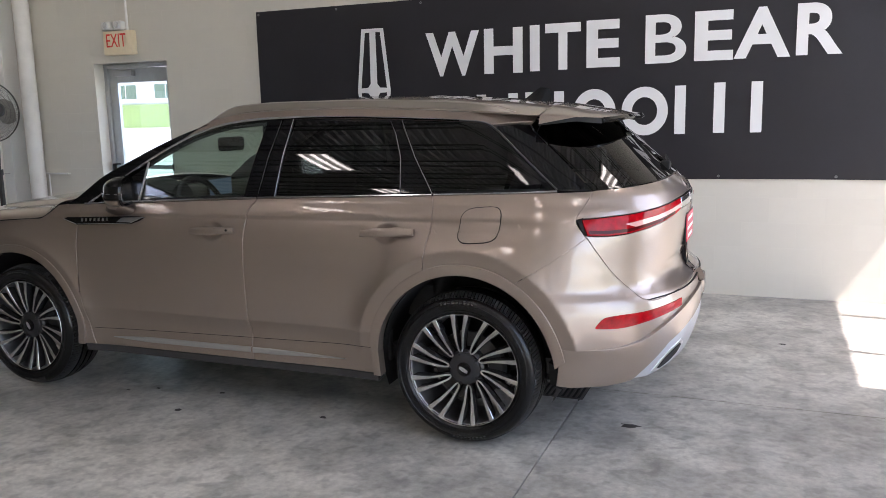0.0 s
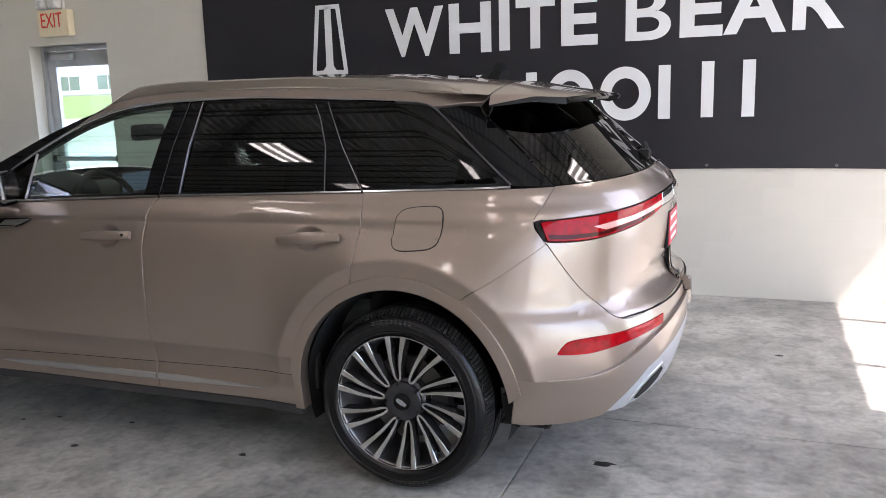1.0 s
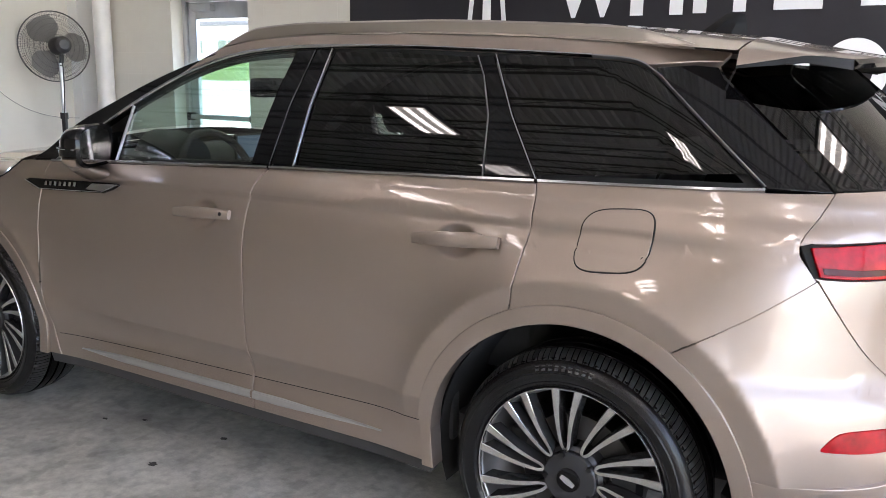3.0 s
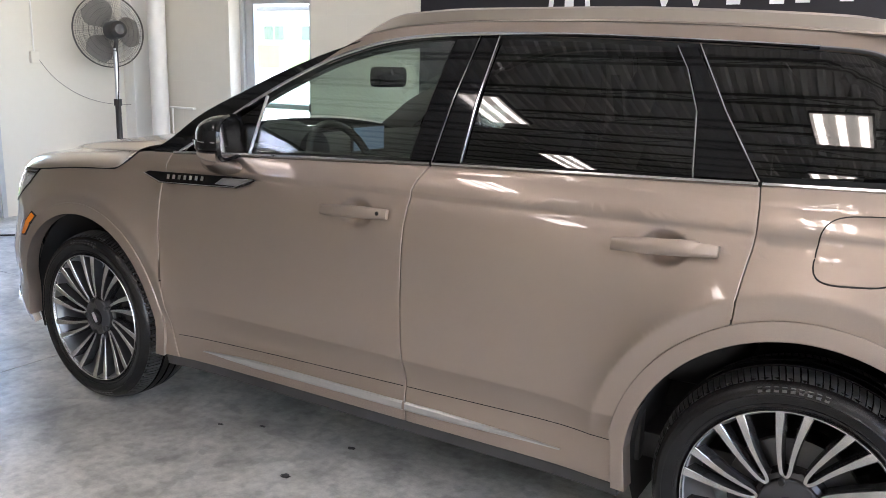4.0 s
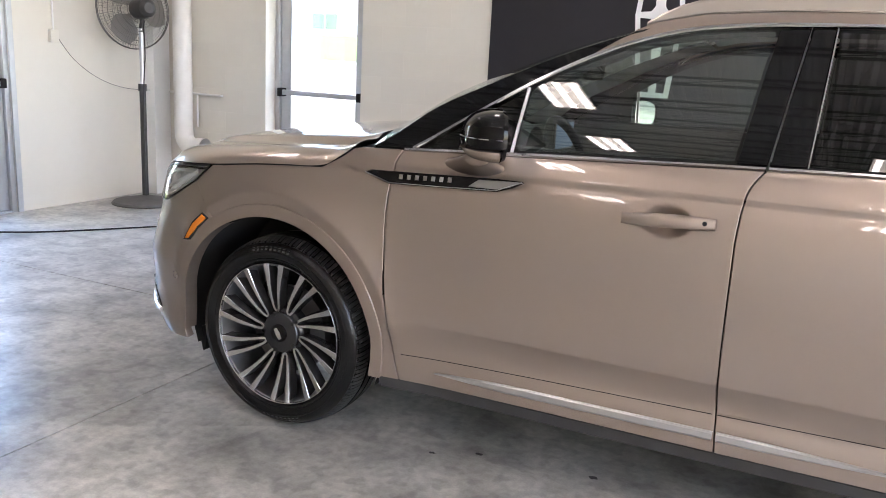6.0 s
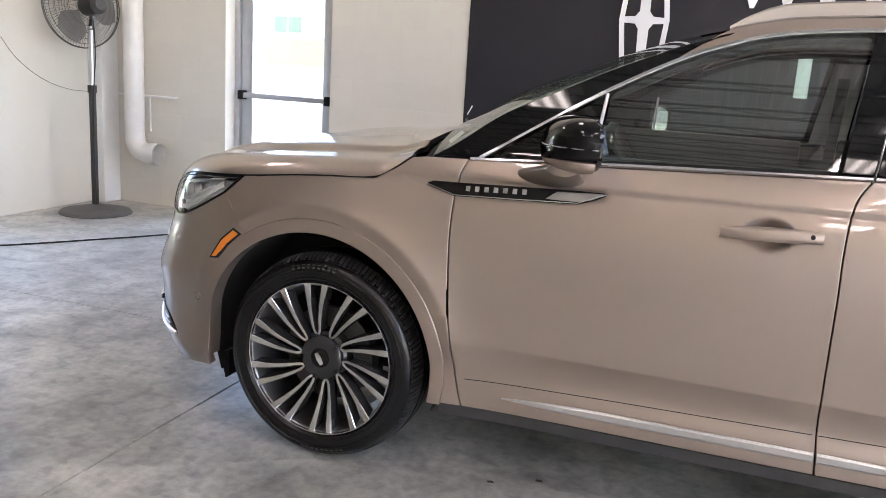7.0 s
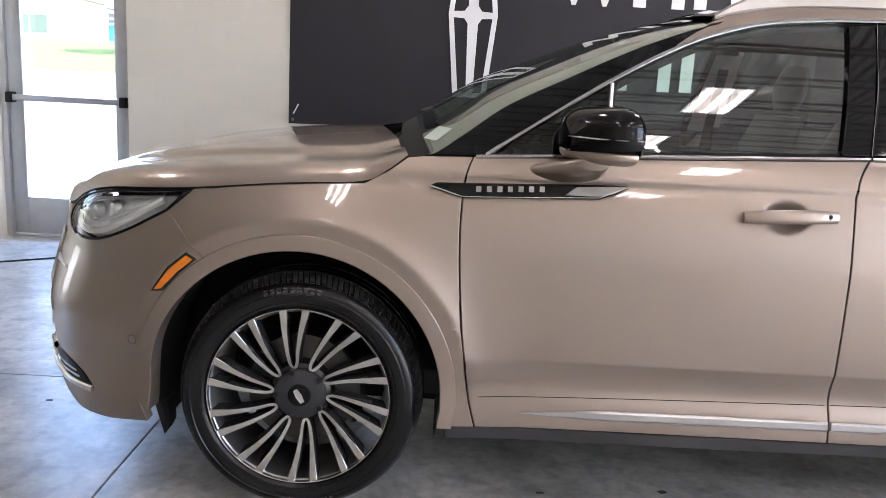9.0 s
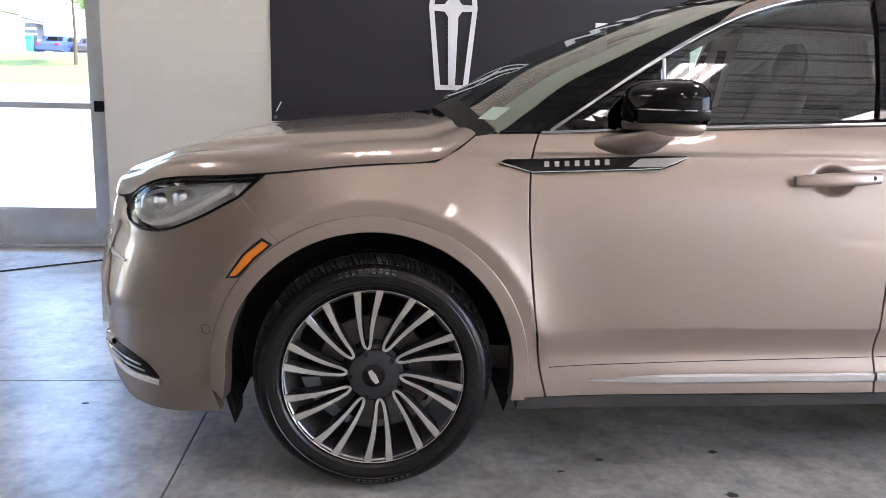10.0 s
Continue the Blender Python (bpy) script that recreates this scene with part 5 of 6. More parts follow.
# tailgate: glass, painted lower part, lamps
gate = part("tailgate", box(3.22, 3.38, 0.45, 1.39, 0.78, 1.10, 0.02), INTERIOR, car, "beige tailgate with a dark rear window")
for side in (1, -1):
    GLB = [(3.288, 1.184), (3.45, 1.190), (3.65, 1.200), (3.85, 1.208), (4.10, 1.212)]
    poly = GLB + [(4.08, 1.34), (3.95, 1.49), (3.60, 1.488), (3.30, 1.486), (3.10, 1.488), (2.99, 1.500)] + [p for p in GATE_UP[::-1]][1:]
    panel("rear_window", poly, DARKGLASS, gate, side, out=-0.004, gap=0.003, depth=0.0, cell=0.05, label="dark rear window")
    LAMPTOP = spline([(3.224, 1.068), (3.36, 1.074), (3.50, 1.082), (3.66, 1.098), (3.82, 1.117), (4.15, 1.122)], 4)
    poly = [p for p in GATE_LOW if p[1] > 1.06] + LAMPTOP + [(4.2, 1.21)] + GLB[::-1]
    panel("gate_upper", poly, PAINT, gate, side, gap=0.003)
    LAMPLOW = spline([(3.262, 0.995), (3.36, 0.990), (3.47, 0.994), (3.62, 1.016), (3.74, 1.040), (3.82, 1.060), (4.15, 1.068)], 4)
    poly = LAMPLOW + [(4.2, 0.735), (4.0, 0.735)] + [(p[0], p[1] + 0.001) for p in GATE_LOW[::-1] if p[1] < 0.99 and p[0] < 4.0]
    panel("gate_skin", poly, PAINT, gate, side, gap=0.003, shape=lambda s, z: -0.018 * math.exp(-((z - 0.80) / 0.05) ** 2) * min(1, max(0, (s - 3.55) / 0.2)))
    # lamps
    lamp_red = panel("tail_lamp", LAMPTOP[:-5] + [p for p in LAMPLOW[::-1] if p[0] < 3.80], BLACK, gate, side, out=-0.004, gap=0.0, depth=0.01, label="red wrap-round tail lamp")
    r1 = spline([(3.248, 1.061), (3.36, 1.068), (3.50, 1.076), (3.66, 1.092), (3.80, 1.109)], 4)
    r2 = spline([(3.276, 0.999), (3.36, 0.995), (3.47, 0.999), (3.62, 1.021), (3.74, 1.045), (3.80, 1.062)], 4)
    panel("lens", r1 + r2[::-1], REDLENS, lamp_red, side, out=0.004, gap=0.0, depth=0.008, label="red lamp lens")
    panel("lens_foot", [(3.282, 1.004), (3.36, 1.000), (3.47, 1.004), (3.62, 1.026), (3.74, 1.050), (3.74, 1.060), (3.62, 1.037), (3.47, 1.016), (3.36, 1.013), (3.276, 1.018)], DARKRED, lamp_red, side, out=0.0065, gap=0.0, depth=0.003, label="dark red lower edge of the lamp")
    panel("lens_band", [(3.44, 1.037), (3.62, 1.059), (3.80, 1.089), (3.80, 1.072), (3.62, 1.041), (3.49, 1.022)], PINKLENS, lamp_red, side, out=0.007, gap=0.0, depth=0.003, label="pale centre band of the lamp")
    panel("lamp_bar", [(3.81, 1.108), (4.15, 1.116), (4.15, 1.074), (3.81, 1.066)], CHROME, gate, side, out=0.003, gap=0.0, depth=0.01, label="bright bar between the lamps")
    # reflectors
    rf = spline([(3.322, 0.606), (3.345, 0.632), (3.372, 0.645), (3.45, 0.650), (3.54, 0.650), (3.66, 0.656), (3.775, 0.662)], 3) + spline([(3.770, 0.632), (3.66, 0.622), (3.56, 0.610), (3.45, 0.598), (3.38, 0.598), (3.322, 0.602)], 3)
    panel("reflector", rf, REDLENS, car, side, out=0.005, gap=0.0, depth=0.01, label="slim red bumper reflector")
    # parking sensors
    for s, z in ((3.195, 0.553), (-0.475, 0.516)):
        c, n = on(s, z, 0.002 + (crease(s, z) if s < 0 else 0), side), normal(s, z)
        n.y *= side
        bm = lathe([(0.0, 0.0015), (0.0115, 0.001), (0.013, -0.002)], (0, 0, 0), "z", 20)
        bmesh.ops.transform(bm, matrix=Matrix.Translation(c) @ n.to_track_quat("Z", "Y").to_matrix().to_4x4(), verts=bm.verts)
        part("parking_sensor", bm, PAINT, car)
        bm = lathe([(0.013, 0.0015), (0.0145, 0.0015)], (0, 0, 0), "z", 20)
        bmesh.ops.transform(bm, matrix=Matrix.Translation(c) @ n.to_track_quat("Z", "Y").to_matrix().to_4x4(), verts=bm.verts)
        part("sensor_ring", bm, BLACK, car)
    # exhaust outlet in the valance
    ex = panel("exhaust_tip", [(3.595, 0.352), (3.64, 0.398), (3.70, 0.438), (3.775, 0.462), (3.80, 0.44), (3.77, 0.395), (3.70, 0.362), (3.63, 0.345)], SATIN, car, side, out=0.009, gap=0.0, depth=0.03, label="satin exhaust outlet")
    # the tip is closed; this black plate paints the dark of its opening
    panel("outlet_mouth", [(3.622, 0.362), (3.66, 0.399), (3.71, 0.428), (3.768, 0.447), (3.778, 0.435), (3.752, 0.402), (3.695, 0.374), (3.64, 0.358)], BLACK, ex, side, out=0.0115, gap=0.0, depth=0.004)
# bumper top ledge; its black paints in the shadow band below the tailgate
rows = []
for i in range(41):
    v = -1 + i / 20
    k = 1 - abs(v)
    a = on(3.56 + k * 0.54, 0.690, 0.0)
    y = a.y if v <= 0 else 2 * YC - a.y
    rows.append([(a.x + 0.004, y, 0.698), (a.x - 0.02 - 0.12 * k ** 0.5, YC + (y - YC) * (0.995 - 0.065 * k ** 0.5), 0.708 + 0.034 * k ** 0.5)])
part("bumper_ledge", loft(rows), TRIM, car, "bumper step, coloured black for the shade under the tailgate", 60)
# number-plate holder with a red dealer plate
pl = part("plate_holder", box(3.585, 3.612, YC - 0.165, YC + 0.165, 0.865, 1.025, 0.006), TRIM, gate)
part("dealer_plate", box(3.612, 3.616, YC - 0.152, YC + 0.152, 0.877, 1.013), PLATERED, pl, "red dealer plate with white lines")
for z, w in ((0.985, 0.22), (0.94, 0.25), (0.90, 0.18)):
    part("plate_line", box(3.616, 3.617, YC - w / 2, YC + w / 2, z - 0.008, z + 0.008), PAPER, pl)
# rear wiper
part("rear_wiper", tube([(3.50, YC, 1.225), (3.50, YC + 0.05, 1.25), (3.44, YC + 0.4, 1.275)], [0.016, 0.012, 0.006], 8), TRIM, gate, "black rear wiper")
part("wiper_pivot", box(3.462, 3.512, YC - 0.035, YC + 0.03, 1.225, 1.268, 0.008), TRIM, gate)

# bonnet
HEDGE = spline([(0.285, 1.076), (0.235, 1.037), (0.168, 1.001), (0.03, 0.992), (-0.10, 0.982), (-0.306, 0.959), (-0.425, 0.948), (-0.56, 0.937), (-0.665, 0.921), (-0.74, 0.897), (-0.80, 0.868), (-0.90, 0.852), (-1.08, 0.842), (-1.29, 0.838)], 4)
CENTRE = [(0.0, (0.14, 1.102)), (0.25, (-0.05, 1.086)), (0.5, (-0.30, 1.055)), (0.75, (-0.62, 0.990)), (0.9, (-0.82, 0.926)), (1.0, (-0.90, 0.845))]
n = len(HEDGE)
rows = []
for i, (s, z) in enumerate(HEDGE):
    u = i / (n - 1)
    e = on(s, z, 0.003)
    cx = lerp_table([(k, c[0]) for k, c in CENTRE], u)
    cz = lerp_table([(k, c[1]) for k, c in CENTRE], u)
    row = []
    for j in range(37):
        v = (j / 36) ** 1.5
        x = e.x + (cx - e.x) * v
        y = e.y + (YC - e.y) * v
        zz = e.z + (cz - e.z) * (0.42 * (1 - math.exp(-v / 0.04)) + 0.58 * (1 - (1 - v) ** 2))
        zz += (1 - u ** 4) * (0.010 * step((v - 0.26) / 0.05) - 0.006 * math.exp(-((v - 0.22) / 0.07) ** 2))     # raised middle with a ridge at each side
        row.append((x, y, zz))
    rows.append(row + [(p[0], 2 * YC - p[1], p[2]) for p in row[-2::-1]])
bm = loft(rows)
part("bonnet", bm, PAINT, car, smooth=180)
under = []
for i, row in enumerate(rows):
    e0 = on(*HEDGE[i], -0.004)
    under.append([(e0.x + 0.012, e0.y, e0.z - 0.014)] + [(p[0], p[1], p[2] - 0.016) for p in row[2:-2]] + [(e0.x + 0.012, 2 * YC - e0.y, e0.z - 0.014)])
part("engine_cover", loft(under), BLACK, car, smooth=180)
# windscreen, bowed between the two pillars
rows = []
for i, (s, z) in enumerate(BLINE):
    e = on(s, z, -0.003)
    t = i / (len(BLINE) - 1)
    bow = 0.122 - 0.078 * t
    rows.append([(e.x - 0.62 * bow * (1 - abs(v) ** 2.2), YC + (e.y - YC) * -v, e.z + 0.78 * bow * (1 - abs(v) ** 2.2)) for v in np.linspace(-1, 1, 25)])
for sd in (0, 1):       # grey lining of the pillars, inside the glass
    strip_rows = [[(p[0] + 0.016, p[1], p[2] - 0.016) for p in (r[::-1] if sd else r)[:4]] for r in rows]
    part("pillar_lining", loft(strip_rows), LINING, car, "grey pillar lining", 180)
part("windscreen", loft(rows), CLEARGLASS, car, "clear windscreen", 180)
part("windscreen_band", loft([[(p[0] - 0.002, p[1], p[2] + 0.003) for p in r[3:-3]] for r in rows[-4:]]), GLOSSBLACK, car, smooth=180)
# cowl under the windscreen, with wiper
base = rows[0]
part("cowl", loft([[(p[0] - 0.05, p[1], p[2] - 0.050) for p in base[1:-1]], [(p[0] + 0.02, p[1], p[2] - 0.010) for p in base[1:-1]]]), TRIM, car, "black cowl", 60)
for y0, y1 in ((0.35, 0.95), (0.95, 1.45)):
    part("windscreen_wiper", tube([(0.20, y0, 1.075), (0.21, (y0 + y1) / 2, 1.082), (0.20, y1, 1.078)], 0.007, 6), TRIM, car, "black windscreen wiper")
# sticker inside the screen
part("paper_slip", slab([(-0.05, -0.03), (0.05, -0.03), (0.05, 0.03), (-0.05, 0.03)], lambda u, v, d: (0.362 + 0.4 * u + 0.75 * v, 0.24 - 0.9 * u, 1.131 + 0.62 * v + d), 0.001), PAPER, car, "white paper slip behind the windscreen")

# front bumper, headlamps
for side in (1, -1):
    fl = arc(*AF, FO - 0.0025, 124, 178, 20)
    HBOT = spline([(-0.3735, 0.8955), (-0.42, 0.870), (-0.501, 0.828), (-0.60, 0.789), (-0.68, 0.776), (-0.745, 0.778), (-0.79, 0.793), (-0.812, 0.820)], 4)
    NOSE_LINE = [(-1.04, 0.72), (-1.05, 0.45)]
    poly = [(p[0] + 0.003, p[1] + 0.002) for p in fl[:1]] + fl[1:] + [(-0.474, 0.34), (-0.452, 0.250), (-0.60, 0.226), (-0.72, 0.216), (-0.84, 0.214), (-0.95, 0.225), (-1.05, 0.25)] + NOSE_LINE[::-1] + [(-1.03, 0.80), (-0.96, 0.845), (-0.86, 0.852)] + HBOT[::-1]
    panel("front_bumper", poly, PAINT, car, side, shape=lambda s, z: crease(s, z) * min(1, max(0, (s + 0.6) / 0.2)))
    # grille in the nose
    g = panel("grille", [(-1.022, 0.73), (-1.25, 0.80), (-1.27, 0.42), (-1.03, 0.45)], BLACK, car, side, out=-0.01, gap=0, depth=0.01, label="dark grille with bright frame")
    ribbon("grille_frame", [(-1.25, 0.805), (-1.12, 0.785), (-1.02, 0.735), (-1.022, 0.60), (-1.03, 0.44), (-1.25, 0.42)], 0.022, CHROME, g, side, 0.012)
    for k in range(6):
        z = 0.48 + k * 0.05
        ribbon("grille_bar", [(-1.045, z), (-1.15, z), (-1.25, z)], 0.012, SATIN, g, side, 0.004)
    ribbon("corner_crease", spline([(-0.86, 0.775), (-0.90, 0.74), (-0.925, 0.70), (-0.93, 0.60), (-0.91, 0.52)], 4), 0.016, PAINT, car, side, 0.005)
    ribbon("corner_blade", [(-0.80, 0.672), (-0.90, 0.678), (-1.00, 0.690)], [0.008, 0.018, 0.022], SATIN, car, side, 0.006, label="slim bright blade on the bumper corner")
    # headlamp: housing, inner lamps, cover
    HTOP = spline([(-0.318, 0.952), (-0.425, 0.942), (-0.56, 0.930), (-0.66, 0.913), (-0.73, 0.891), (-0.785, 0.860)], 4)
    hp = HTOP + [(-0.806, 0.838)] + HBOT[::-1][:-1]
    hl = panel("headlamp", hp, LAMPGREY, car, side, out=-0.045, gap=0.001, depth=0.0, label="clear headlamp with black surround")
    inner = spline([(-0.38, 0.935), (-0.56, 0.921), (-0.66, 0.903), (-0.74, 0.876), (-0.785, 0.845)], 4) + spline([(-0.79, 0.815), (-0.74, 0.790), (-0.66, 0.788), (-0.58, 0.806), (-0.49, 0.846), (-0.40, 0.900)], 4)
    panel("reflector_bowl", inner, LAMPGREY, hl, side, out=-0.030, gap=0, depth=0.01, shape=lambda s, z: 0.012 * math.sin(s * 40) * math.sin(z * 60))
    ribbon("light_guide", spline([(-0.40, 0.918), (-0.50, 0.862), (-0.60, 0.816), (-0.69, 0.800), (-0.755, 0.815), (-0.775, 0.845)], 6), 0.018, PAPER, hl, side, -0.016, label="white light guide")
    ribbon("inner_guide", spline([(-0.44, 0.908), (-0.55, 0.862), (-0.64, 0.834), (-0.70, 0.830), (-0.735, 0.850)], 6), 0.008, PAPER, hl, side, -0.014, label="slim inner light guide")
    ribbon("lamp_brow", spline([(-0.40, 0.927), (-0.55, 0.912), (-0.66, 0.893), (-0.73, 0.868)], 6), 0.010, SATIN, hl, side, -0.014)
    for s, z in ((-0.60, 0.876), (-0.69, 0.862)):
        c, nn = on(s, z, -0.03, side), Vector((-0.75, -0.66 * side, 0))
        bm = lathe([(0.0, 0.012), (0.02, 0.010), (0.026, 0.0), (0.030, -0.01)], (0, 0, 0), "z", 20)
        bmesh.ops.transform(bm, matrix=Matrix.Translation(c) @ nn.to_track_quat("Z", "Y").to_matrix().to_4x4(), verts=bm.verts)
        part("projector", bm, SATIN, hl, "projector lens")
    panel("lamp_cover", hp, LAMPGLASS, hl, side, out=0.002, gap=0.006, depth=0.0, label="clear lamp cover")
    ribbon("lamp_rim", hp + [hp[0]], 0.008, GLOSSBLACK, hl, side, 0.004)
    # amber marker
    mk = [(u + 0.009, v + 0.007) for u, v in ((-0.412, 0.664), (-0.388, 0.668), (-0.346, 0.715), (-0.299, 0.757), (-0.318, 0.769), (-0.365, 0.729))]
    part_mark = panel("side_marker", mk, BLACK, car, side, out=0.003, gap=-0.004, depth=0.006, shape=crease, label="amber side marker lamp")
    panel("marker_lens", mk, AMBER, part_mark, side, out=0.006, gap=0.002, depth=0.004, shape=crease, label="amber lens")
    # bright fog blade low in the bumper
    fb = spline([(-0.652, 0.330), (-0.70, 0.368), (-0.78, 0.395), (-0.88, 0.408), (-1.0, 0.415)], 4) + spline([(-1.0, 0.36), (-0.88, 0.342), (-0.78, 0.326), (-0.652, 0.322)], 4)
    fo = panel("fog_recess", fb, GLOSSBLACK, car, side, out=0.004, gap=0.0, depth=0.008)
    for k in (0.3, 0.62):
        ribbon("fog_slat", [(-0.70 - 0.05 * k, 0.335 + 0.05 * k), (-0.80, 0.338 + 0.055 * k), (-0.92, 0.352 + 0.050 * k)], 0.006, SATIN, fo, side, 0.008)
    ribbon("bright_blade", spline([(-0.650, 0.325), (-0.78, 0.330), (-0.88, 0.348), (-0.94, 0.365), (-0.985, 0.39), (-0.96, 0.412), (-0.89, 0.408)], 5), 0.022, CHROME, fo, side, 0.012, label="bright blade under the fog recess")
    # mud flap edges
    part("mud_flap", slab([(-0.445, 0.285), (-0.405, 0.30), (-0.405, 0.215), (-0.418, 0.19)], lambda u, v, d: (u, YC - side * (0.84 - d), v), 0.07), TRIM, car)
    part("mud_flap", slab([(3.10, 0.42), (3.155, 0.40), (3.165, 0.30), (3.11, 0.32)], lambda u, v, d: (u, YC - side * (0.86 - d), v), 0.16), TRIM, car)

# name badge on wing and door
badge = panel("name_badge", [(0.352, 0.997), (0.372, 1.006), (0.445, 1.008), (0.82, 1.022), (0.903, 1.022), (0.87, 1.004), (0.822, 0.988), (0.444, 0.972)], GLOSSBLACK, car, 1, out=0.008, gap=0, depth=0.008, label="dark name badge with small bright plates")
ribbon("badge_edge", [(0.352, 0.997), (0.444, 0.973), (0.63, 0.980), (0.822, 0.989), (0.903, 1.021)], 0.0028, SATIN, badge, 1, 0.012)
panel("badge_flash", [(0.728, 0.992), (0.76, 1.014), (0.90, 1.0205), (0.86, 1.002), (0.82, 0.993)], BADGEGREY, badge, 1, out=0.010, gap=0, depth=0.004)
# seven small raised plates in place of its name
for k in range(7):
    s0, z0 = 0.480 + k * 0.0292, 0.9845 + k * 0.0014
    bm = loft([[on(u, v, 0.0112) for u in (s0, s0 + 0.014)] for v in (z0 + 0.003, z0 + 0.018)])
    part("badge_plate", bm, BADGEGREY, badge, smooth=None)

# door handles
for side in (1, -1):
    for x0, x1, z0, z1 in HANDLES:
        h = None
        cx, cz = (x0 + x1) / 2 - 0.005, (z0 + z1) / 2
        rows = []
        for i in range(15):
            t = i / 14
            x, z = x0 + (x1 - x0) * t, z0 + (z1 - z0) * t
            o = 0.033 * math.sin(math.pi * min(max(t, 0.03), 0.97)) ** 0.3 + 0.004
            hh = 0.0190 * (0.8 + 0.2 * math.sin(math.pi * t))
            ring = [(z - hh * 0.9, o - 0.014), (z - hh, o - 0.006), (z - hh * 0.85, o - 0.001), (z - hh * 0.45, o + 0.0025), (z + hh * 0.45, o + 0.003), (z + hh * 0.85, o - 0.0005), (z + hh, o - 0.006), (z + hh * 0.9, o - 0.014), (z - hh * 0.9, o - 0.014)]
            rows.append([on(x, rz, ro, side) for rz, ro in ring])
        bm = loft(rows)
        bmesh.ops.remove_doubles(bm, verts=bm.verts, dist=1e-5)
        bmesh.ops.holes_fill(bm, edges=bm.edges)
        hd = part("door_handle", bm, PAINT, car, "painted pull handle", 40)
        if x0 < 2:
            c, nn = on(x1 - 0.028, z1 - 0.001, 0.0295, side), normal(x1, z1)
            nn.y *= side
            bm = lathe([(0.0, 0.002), (0.006, 0.002), (0.007, 0.0)], (0, 0, 0), "z", 12)
            bmesh.ops.transform(bm, matrix=Matrix.Translation(c) @ nn.to_track_quat("Z", "Y").to_matrix().to_4x4(), verts=bm.verts)
            part("key_lock", bm, BLACK, hd)
# fuel flap
def squircle(cx, cz, rx, rz, k, n=40, skew=0.0):
    out = []
    for i in range(n):
        a = 2 * math.pi * i / n
        c, s = math.cos(a), math.sin(a)
        u, v = abs(c) ** k * (1 if c > 0 else -1), abs(s) ** k * (1 if s > 0 else -1)
        out.append((cx + rx * u + skew * v, cz + rz * v + 0.008 * u))
    return out


fuel = panel("fuel_flap_gap", squircle(2.791, 1.034, 0.096, 0.078, 0.55, skew=0.005), BLACK, car, 1, out=0.0022, gap=0.0, depth=0.004, shape=crease, cell=0.012)
panel("fuel_flap", squircle(2.791, 1.034, 0.096, 0.078, 0.55, skew=0.005), PAINT, car, 1, out=0.0042, gap=0.0035, depth=0.003, shape=crease, cell=0.012)

